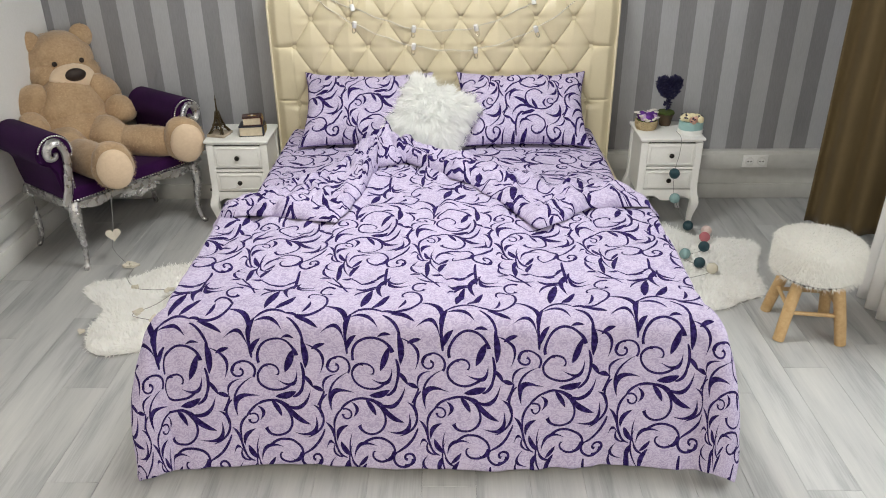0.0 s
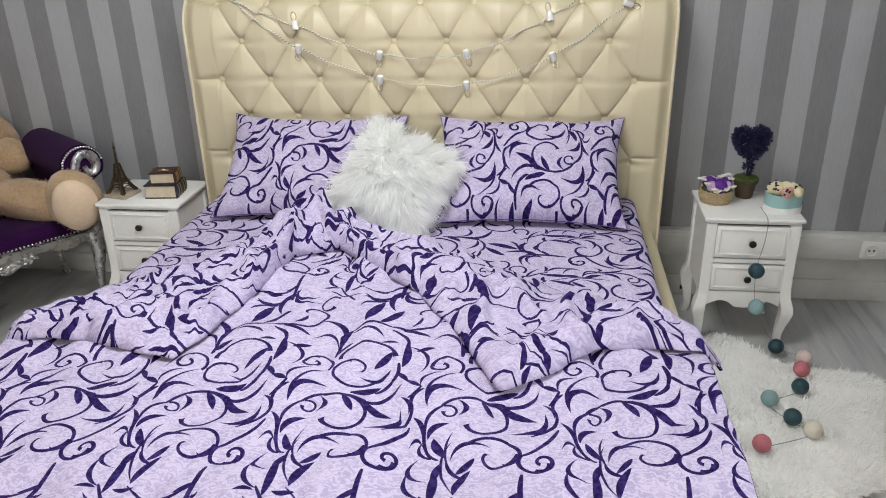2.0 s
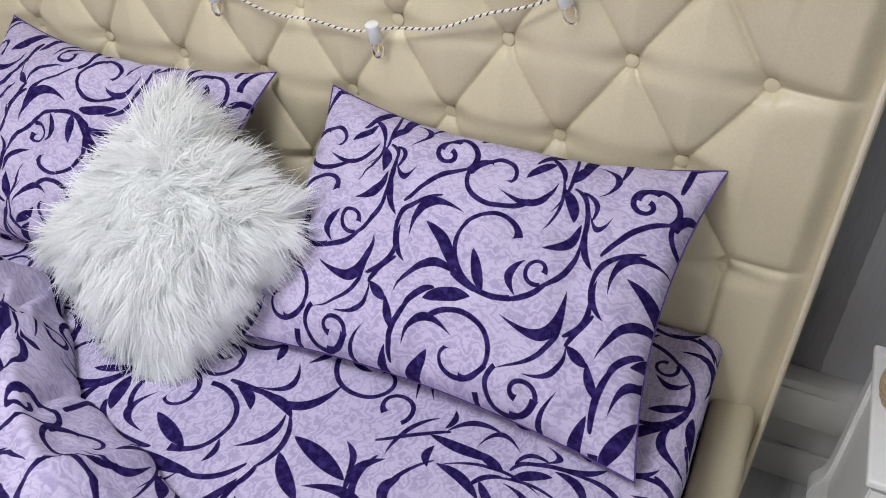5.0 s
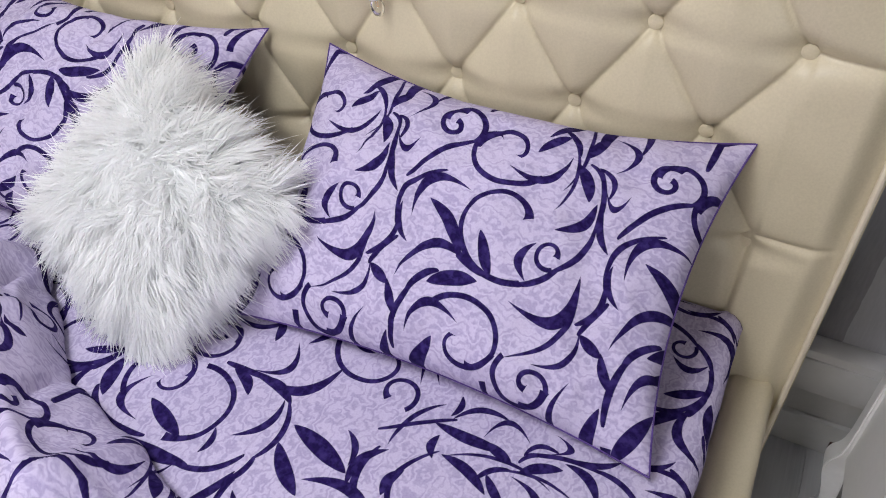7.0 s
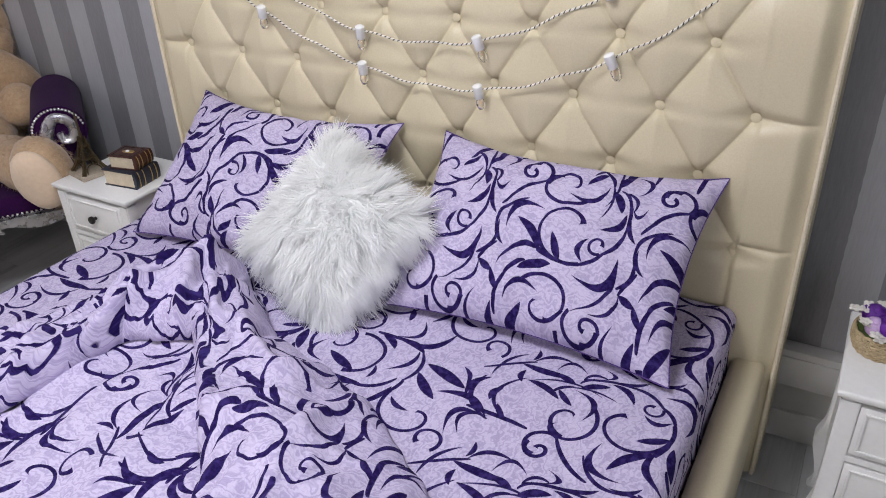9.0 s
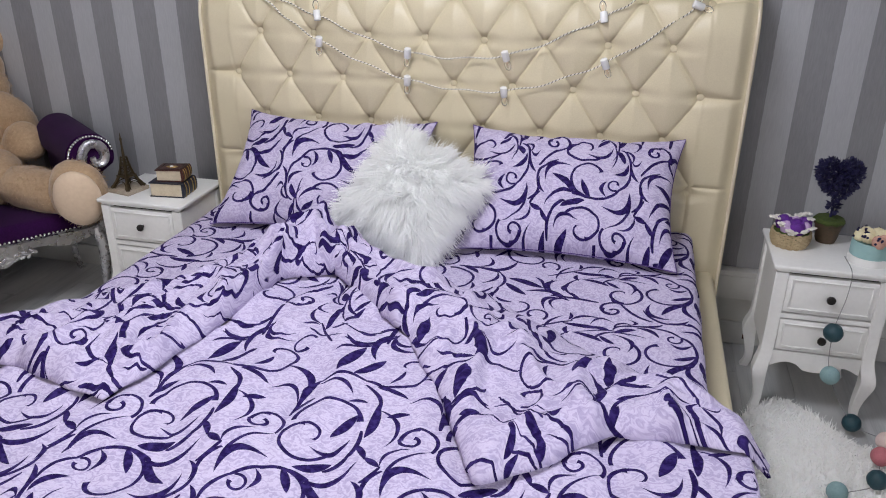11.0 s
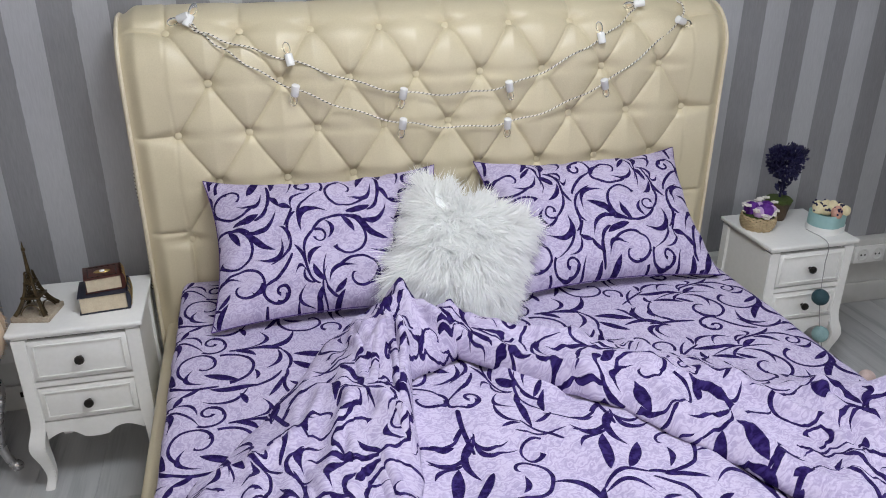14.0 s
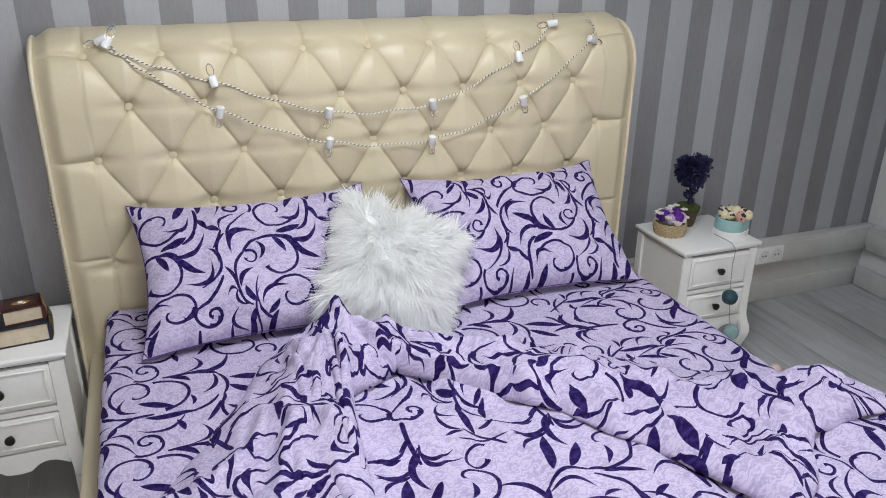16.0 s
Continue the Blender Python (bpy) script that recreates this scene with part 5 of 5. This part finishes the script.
# ---- cotton balls on a string, down the cabinet and over the rug ----
def ball_garland():
    k = thing("cotton_ball_garland", pose(0, 0, 0), "string of teal, rose and ivory cotton balls from nightstand to rug", "garland")
    r = 0.030
    run = [(1.195, 4.30, 0.566, None), (1.193, 4.178, 0.562, None), (1.192, 4.168, 0.48, None), (1.165, 4.125, 0.372, TEAL_DARK), (1.178, 4.10, 0.230, TEAL_LIGHT), (1.285, 4.125, 0.045, TEAL_DARK),
           (1.362, 4.025, 0.060, BLUSH), (1.328, 3.940, 0.060, PINK), (1.290, 3.820, 0.060, TEAL_DARK), (1.163, 3.735, 0.060, TEAL_LIGHT), (1.212, 3.630, 0.060, TEAL_DARK), (1.260, 3.566, 0.060, IVORY), (1.075, 3.475, 0.060, PINK)]
    pts = curve_points([(x, y, z) for x, y, z, _ in run], 8)
    part("string", tube(bmesh.new(), [Vector((p.x, p.y, max(p.z - (0.02 if p.y < 4.0 else 0), 0.03))) for p in pts], 0.0014, 5), GREY_WIRE, k, "thin grey string")
    for x, y, z, m in run:
        if m:
            bm = bmesh.new()
            for v in ball(bm, at(x, y, z, r, r, r), 14, 20):
                v.co += (v.co - Vector((x, y, z))) * 0.04 * hull(v.co.x * 60, v.co.y * 60, v.co.z * 60, 2)
            part("cotton_ball", bm, m, k)


ball_garland()


# ---- heart garland over the bench's edge and the rug ----
def heart_garland():
    k = thing("heart_garland", pose(0, 0, 0), "thin wire garland of cream felt hearts lying on a rug", "garland")
    run = [(-1.93, 3.80, 0.42), (-1.94, 3.78, 0.30), (-1.955, 3.77, 0.17), (-1.95, 3.72, 0.10), (-1.86, 3.68, 0.012), (-1.80, 3.60, 0.05), (-1.775, 3.45, 0.06), (-1.70, 3.36, 0.06), (-1.62, 3.34, 0.06), (-1.50, 3.33, 0.06), (-1.54, 3.20, 0.06), (-1.62, 3.10, 0.06), (-1.50, 3.05, 0.06)]
    part("wire", tube(bmesh.new(), curve_points(run, 8), 0.0016, 5), GREY_WIRE, k)
    hearts = ((-1.955, 3.765, 0.165, 0.040, 80), (-1.87, 3.68, 0.020, 0.030, 10), (-1.80, 3.60, 0.065, 0.030, 15), (-1.70, 3.36, 0.066, 0.020, 12), (-1.52, 3.33, 0.066, 0.026, 12), (-1.60, 3.12, 0.066, 0.028, 12), (-1.50, 3.06, 0.066, 0.024, 10), (-1.84, 3.02, 0.02, 0.018, 10))
    for i, (x, y, z, s, tilt) in enumerate(hearts):
        bm = bmesh.new()
        out = []
        for j in range(28):
            t = 2 * math.pi * j / 28
            out.append((s * math.sin(t) ** 3, s * (0.81 * math.cos(t) - 0.31 * math.cos(2 * t) - 0.12 * math.cos(3 * t) - 0.06 * math.cos(4 * t))))
        extrude(bm, out, -0.007, 0.007)
        bmesh.ops.bevel(bm, geom=list(bm.edges), offset=0.002, segments=1, affect="EDGES")
        m = pose(x, y, z, tilt - 90, 0, 25 + 47 * i)
        bmesh.ops.transform(bm, matrix=m, verts=bm.verts)
        part("felt_heart", bm, FELT, k)


heart_garland()


# ---- fur rugs ----
def fur_rug(name, centre, outline, label, seed, count):
    """A hide-shaped rug; outline(angle) is its reach from the middle."""
    k = thing(name, pose(centre[0], centre[1], 0), label, "rug", group="fur rugs beside the bed")
    bm = bmesh.new()
    n, rings = 96, 10
    verts = [bm.verts.new((0, 0, 0.022))]
    for j in range(1, rings + 1):
        for i in range(n):
            a = 2 * math.pi * i / n
            q = outline(a) * j / rings
            verts.append(bm.verts.new((q * math.cos(a), q * math.sin(a), 0.022 - 0.018 * (j / rings) ** 8 + 0.004 * hull(q * math.cos(a) * 9, q * math.sin(a) * 9, seed))))
    for i in range(n):
        bm.faces.new((verts[0], verts[1 + i], verts[1 + (i + 1) % n]))
        for j in range(rings - 1):
            a, b = 1 + j * n, 1 + (j + 1) * n
            bm.faces.new((verts[a + i], verts[b + i], verts[b + (i + 1) % n], verts[a + (i + 1) % n]))
    part("backing", bm, RUG_FUR, k)
    rng = random.Random(seed)
    roots, ways, lens = [], [], []
    while len(roots) < count:
        a, q = rng.uniform(0, 2 * math.pi), math.sqrt(rng.random())
        if rng.random() < 0.2:
            q = rng.uniform(0.96, 1.0)
        reach = outline(a) * q
        x, y = reach * math.cos(a), reach * math.sin(a)
        lx, ly = round(x * 28) / 28, round(y * 28) / 28
        w = Vector((hull(lx * 9, ly * 9, seed + 1, 1) * 1.5 + math.cos(a) * q ** 6, hull(lx * 9, ly * 9, seed + 4, 1) * 1.5 + math.sin(a) * q ** 6, 0.95)) + Vector([rng.gauss(0, 0.3) for _ in range(3)])
        w.z = max(w.z, 0.12)
        roots.append((x, y, 0.02 - 0.016 * q ** 8))
        ways.append(w)
        lens.append(rng.uniform(0.016, 0.034))
    ob = new("fur", strands("fur", roots, ways, lens, [0.0042] * count, 0.18, RUG_FUR, seed))
    ob.parent = k
    ob["kind"] = "stuff"


def star_outline(lobes, base):
    def fn(a):
        return base + sum(h * math.exp(-((math.remainder(a - radians(c), 2 * math.pi)) / radians(w)) ** 2) for c, w, h in lobes) + 0.012 * math.sin(9 * a)
    return fn


fur_rug("fur_rug", (-1.46, 3.28), star_outline(((40, 26, 0.28), (160, 16, 0.20), (235, 20, 0.14), (300, 26, 0.25), (110, 24, 0.08)), 0.36), "cream hide-shaped shaggy rug partly under the bed", 11, 15000)
fur_rug("fur_rug", (1.10, 3.68), star_outline(((30, 15, 0.22), (-40, 18, 0.08), (92, 22, 0.18), (200, 30, 0.2), (270, 30, 0.08), (0, 20, 0.05)), 0.38), "cream hide-shaped shaggy rug beside the bed", 17, 16000)


# ---- fur stool ----
def stool():
    k = thing("stool", pose(1.550, 3.100, 0, 0, 0, -8), "round stool with a cream fur seat and peeled pine legs", "stool")
    r = 0.184
    prof = ((0.10, 0.298), (r * 0.9, 0.30), (r, 0.318), (r * 1.01, 0.37), (r * 0.99, 0.43), (r * 0.9, 0.452), (r * 0.5, 0.462), (0.02, 0.464))
    part("seat", lathe(bmesh.new(), prof, seg=40), CREAM_FUR, k, "cream fur seat")
    part("seat_board", lathe(bmesh.new(), ((0.150, 0.282), (0.155, 0.286), (0.155, 0.297), (0.150, 0.299)), seg=32), KNOB, k, "dark board under the seat")
    rng = random.Random(3)
    roots, ways, lens = [], [], []
    for i in range(14000):
        a = rng.uniform(0, 2 * math.pi)
        if rng.random() < 0.55:
            q = math.sqrt(rng.random())
            p = Vector((r * q * math.cos(a), r * q * math.sin(a), 0.462 - 0.02 * q ** 4))
            nrm = Vector((math.cos(a) * q ** 3 * 0.8, math.sin(a) * q ** 3 * 0.8, 0.8))
        else:
            z = rng.uniform(0.302, 0.452)
            p = Vector((r * math.cos(a), r * math.sin(a), z))
            nrm = Vector((math.cos(a), math.sin(a), -0.35))
        lk = Vector((hull(round(p.x * 40), round(p.y * 40), round(p.z * 40), 1), hull(round(p.x * 40), 7, round(p.z * 40), 1), 0))
        roots.append(p)
        ways.append(nrm + lk * 0.9 + Vector([rng.gauss(0, 0.25) for _ in range(3)]))
        lens.append(rng.uniform(0.010, 0.022))
    ob = new("fur", strands("fur", roots, ways, lens, [0.0028] * len(roots), 0.35, CREAM_FUR, 5))
    ob.parent = k
    ob["kind"] = "stuff"
    for i in range(4):
        a = radians(45 + 90 * i)
        pts = [(math.cos(a) * q, math.sin(a) * q, z) for q, z in ((0.115, 0.30), (0.142, 0.2), (0.168, 0.10), (0.190, 0.0))]
        part("leg", tube(bmesh.new(), pts, [0.026, 0.027, 0.026, 0.0255], 12), PINE, k, "peeled pine leg")
        b = radians(45 + 90 * (i + 1))
        q, z = 0.158, 0.135 + 0.02 * (i % 2)
        part("stretcher", tube(bmesh.new(), [(math.cos(a) * q, math.sin(a) * q, z), (math.cos(b) * q, math.sin(b) * q, z)], 0.010, 10), PINE, k, "pine stretcher")


stool()


# ---- scroll-armed bench ----
def bead(parent, m):
    """One carved acanthus lobe."""
    bm = bmesh.new()
    ball(bm, m, 6, 10)
    return part("carved_leaf", bm, SILVER, parent)


def bench():
    k = thing("bench", pose(-2.06, 4.13, 0, 0, 0, 54), "purple velvet scroll-armed bench with carved silver frame and nailheads", "bench")
    w, d = 0.375, 0.235
    seat = boxed(-w, w, -d, d, 0.375, 0.455, bevel=0.03, seg=4)
    part("seat", seat, VELVET, k, "purple velvet seat")
    # carved front, back and side rails
    for sy in (-1, 1):
        out = [(-w - 0.01, 0.385), (w + 0.01, 0.385)]
        for i in range(41):
            t = 1 - 2 * i / 40
            out.append((t * (w + 0.01), 0.345 - 0.012 * math.cos(3 * math.pi * t) - 0.034 * math.exp(-(t / 0.16) ** 2)))
        bm = extrude(bmesh.new(), out, sy * (d + 0.006) - 0.014, sy * (d + 0.006) + 0.014)
        rail = part("carved_rail", bm, SILVER, k, "carved silver rail")
        if sy < 0:
            for i in range(-4, 5):
                bead(rail, at(i * 0.028, -d - 0.022, 0.345 - 0.016 * math.exp(-(i / 2.2) ** 2), 0.019, 0.004, 0.008, 0, 25 * (1 if i > 0 else -1), 0))
                bead(rail, at(i * 0.024, -d - 0.021, 0.327 - 0.012 * math.exp(-(i / 2) ** 2), 0.012, 0.004, 0.006, 0, -30 * (1 if i > 0 else -1), 0))
    for sx in (-1, 1):
        part("side_rail", boxed(sx * (w + 0.004) - 0.014, sx * (w + 0.004) + 0.014, -d - 0.005, d + 0.005, 0.335, 0.388, bevel=0.006), SILVER, k)
    # cabriole legs
    for sx in (-1, 1):
        for sy in (-1, 1):
            prof = [(0.0, 0.385, 0.026), (0.012, 0.33, 0.032), (0.016, 0.28, 0.029), (0.006, 0.19, 0.021), (0.002, 0.10, 0.015), (0.012, 0.035, 0.014), (0.022, 0.012, 0.019), (0.022, 0.0, 0.016)]
            pts = curve_points(prof, 5)
            line = [(sx * (w - 0.005 + p.x), sy * (d - 0.005 + p.x), p.y) for p in pts]
            leg = part("leg", tube(bmesh.new(), line, [p.z for p in pts], 10), SILVER, k, "silver cabriole leg")
            if sy < 0:
                for z, s in ((0.32, 0.020), (0.29, 0.015), (0.265, 0.011)):
                    bead(leg, at(sx * (w + 0.008), -d - 0.036, z, s * 0.8, 0.008, s))
    # scrolled arms
    for sx in (-1, 1):
        inner = [(0.0, 0.40), (0.005, 0.50), (0.000, 0.58), (-0.008, 0.635)]
        cx, cz, R = 0.062, 0.668, 0.095
        scroll = [(cx - R * math.cos(a), cz + R * math.sin(a)) for a in np.linspace(-0.25, 3.6, 26)]
        tail = [(0.105, 0.60), (0.082, 0.56), (0.070, 0.48), (0.055, 0.40)]
        out = [(sx * (w - 0.035 + x), z) for x, z in inner + scroll + tail]
        bm = extrude(bmesh.new(), out, -d + 0.01, d)
        bmesh.ops.bevel(bm, geom=[e for e in bm.edges if abs(e.verts[0].co.y - e.verts[1].co.y) < 1e-6], offset=0.012, segments=3, affect="EDGES")
        arm = part("arm", bm, VELVET, k, "rolled purple velvet arm")
        # silver trim on the arm's front
        path = [(0.075, 0.385), (0.045, 0.46), (0.030, 0.54), (0.020, 0.60), (0.022, 0.67), (0.050, 0.722), (0.092, 0.718), (0.112, 0.68), (0.100, 0.645), (0.072, 0.645), (0.065, 0.67)]
        pts = curve_points([(sx * (w - 0.035 + x), -d - 0.004, z) for x, z in path], 5)
        n = len(pts)
        part("scroll_trim", tube(bmesh.new(), pts, [0.036 - 0.018 * i / n for i in range(n)], 12, flat=0.6), SILVER, arm, "carved silver scroll")
        for i in range(6):
            p = pts[4 + i * 5]
            bead(arm, at(p.x, p.y - 0.014, p.z, 0.012, 0.007, 0.016, 0, 20 * sx, 0))
        nails = []
        for i in range(25):
            a = -0.4 + 3.3 * i / 24
            nails.append((sx * (w - 0.035 + cx - (R - 0.008) * math.cos(a)), -d + 0.008, cz + (R - 0.008) * math.sin(a)))
        nails += [(sx * (w - 0.033 + 0.002), -d + 0.008, z) for z in np.linspace(0.46, 0.63, 12)]
        for p in nails:
            nail = new("nailhead", NAIL_MESH)
            nail.parent = arm
            nail.location = p
    for i in range(46):
        for y, z in ((-d - 0.003, 0.394),):
            nail = new("nailhead", NAIL_MESH)
            nail.parent = k
            nail.location = (-w + 0.01 + (2 * w - 0.02) * i / 45, y, z)


def nail_mesh():
    bm = bmesh.new()
    ball(bm, at(0, 0, 0, 0.0058, 0.0045, 0.0058), 6, 8)
    return finish("nailhead", bm, NAIL)


NAIL_MESH = nail_mesh()
bench()


# ---- plush bear ----
def plush_bear():
    k = thing("plush_bear", pose(-2.215, 4.20, -0.015, 0, 0, 45), "large tan plush bear with cream muzzle, sitting on the bench", "plush toy")
    rng = random.Random(12)

    def piece(name, lumps, mat, parent, label="", pile=0, shift=(0, 0, 0), deep=1.25):
        """Rounded lumps with uneven stuffing and a short pile, as one mesh."""
        bm = bmesh.new()
        ms = [at(*q) for q in lumps]
        for m in ms:
            ball(bm, m, 22, 30)
        for v in bm.verts:
            c = v.co
            c += Vector((hull(c.x * 9, c.y * 9, c.z * 9), hull(c.x * 9 + 5, c.y * 9, c.z * 9), hull(c.x * 9, c.y * 9 + 7, c.z * 9))) * (0.009 if pile else 0.003)
        for m, q in zip(ms, lumps):
            for _ in range(int(pile * max(q[3:6]) * sorted(q[3:6])[1])):
                u = Vector([rng.gauss(0, 1) for _ in range(3)]).normalized()
                p = m @ u
                nrm = (m.inverted().transposed().to_3x3() @ u).normalized()
                way = (nrm * 0.6 + Vector((rng.gauss(0, 0.35), rng.gauss(0, 0.35), -0.35 + rng.gauss(0, 0.3)))).normalized()
                side = way.orthogonal().normalized() * 0.0009
                f = bm.faces.new((bm.verts.new(p - side), bm.verts.new(p + side), bm.verts.new(p + way * rng.uniform(0.008, 0.016))))
                f.material_index = 1
        for v in bm.verts:
            v.co = Vector((v.co.x * 1.10 + shift[0], v.co.y * deep + shift[1], 0.44 + (v.co.z - 0.44) * 1.12 + shift[2]))
        return part(name, bm, [mat, TAN_FUR], parent, label)

    thick = 90000
    nod = dict(shift=(0.085, 0.330, -0.062), deep=0.95)
    sit = dict(shift=(0.035, 0.195, -0.015), deep=1.0)
    piece("body", [(0, 0.02, 0.65, 0.185, 0.15, 0.215, -12), (0, -0.02, 0.57, 0.205, 0.175, 0.15)], BEAR_FUR, k, pile=thick, **sit)
    head = piece("head", [(0, 0.045, 0.945, 0.172, 0.15, 0.160), (-0.075, -0.01, 0.885, 0.105, 0.11, 0.090), (0.075, -0.01, 0.885, 0.105, 0.11, 0.090)], BEAR_FUR, k, pile=thick, **nod)
    piece("muzzle", [(0, -0.105, 0.878, 0.120, 0.078, 0.080)], BEAR_PAD, head, "cream plush muzzle", **nod)
    piece("nose", [(0, -0.176, 0.912, 0.053, 0.028, 0.034)], BEAR_NOSE, head, "dark brown nose", **nod)
    piece("mouth_stitch", [(0, -0.176, 0.862, 0.003, 0.006, 0.026)], BEAR_NOSE, head, **nod)
    for s in (-1, 1):
        piece("eye", [(s * 0.070, -0.100, 0.965, 0.013, 0.010, 0.013)], BEAR_NOSE, head, "black bead eye", **nod)
        piece("ear", [(s * 0.140, 0.05, 1.065, 0.058, 0.035, 0.058)], BEAR_FUR, head, pile=thick, **nod)
        piece("arm", [(s * 0.195, 0.0, 0.730, 0.078, 0.085, 0.13, 24, -s * 36, 0), (s * 0.225, -0.115, 0.650, 0.074, 0.098, 0.072, 12, 0, s * 12)], BEAR_FUR, k, pile=thick, shift=(0.035, 0.235, -0.005), deep=1.0)
    near = piece("leg", [(-0.085, 0.04, 0.535, 0.105, 0.15, 0.100), (-0.065, -0.18, 0.525, 0.092, 0.22, 0.085, 0, 0, 6), (-0.030, -0.365, 0.535, 0.100, 0.085, 0.122, 6, 0, 0)], BEAR_FUR, k, pile=thick)
    piece("sole", [(-0.048, -0.420, 0.535, 0.080, 0.034, 0.104, 6, 0, -20)], BEAR_PAD, near, "cream plush sole")
    far = piece("leg", [(0.130, 0.02, 0.545, 0.105, 0.14, 0.105), (0.255, -0.14, 0.530, 0.088, 0.24, 0.082, 0, 0, 40), (0.385, -0.300, 0.548, 0.100, 0.080, 0.124, 8, 0, -22)], BEAR_FUR, k, pile=thick)
    piece("sole", [(0.369, -0.355, 0.548, 0.080, 0.036, 0.106, 8, 0, -20)], BEAR_PAD, far, "cream plush sole")


plush_bear()


# ---- floor planks ----
def planks():
    wide, long = 0.193, 1.285
    meshes = {}
    rng = random.Random(21)
    x, col = X0, 0
    while x < X1 - 1e-6:
        x1 = min(x + wide, X1)
        y = Y0 - (col * 0.43 % 1.0) * long
        while y < Y1:
            a, b = max(y, Y0), min(y + long, Y1)
            if b - a > 0.01:
                key = (round(x1 - x, 3), round(b - a, 3))
                if key not in meshes:
                    hw, hl = key[0] / 2 - 0.0004, key[1] / 2 - 0.0004
                    meshes[key] = finish("plank", boxed(-hw, hw, -hl, hl, -0.012, 0.0, bevel=0.0009, seg=1), PLANK, smooth=False)
                p = new("plank", meshes[key])
                p.parent = floor_ob
                p.location = ((x + x1) / 2, (a + b) / 2, -0.0004 * rng.random())
            y += long
        x, col = x1, col + 1


planks()
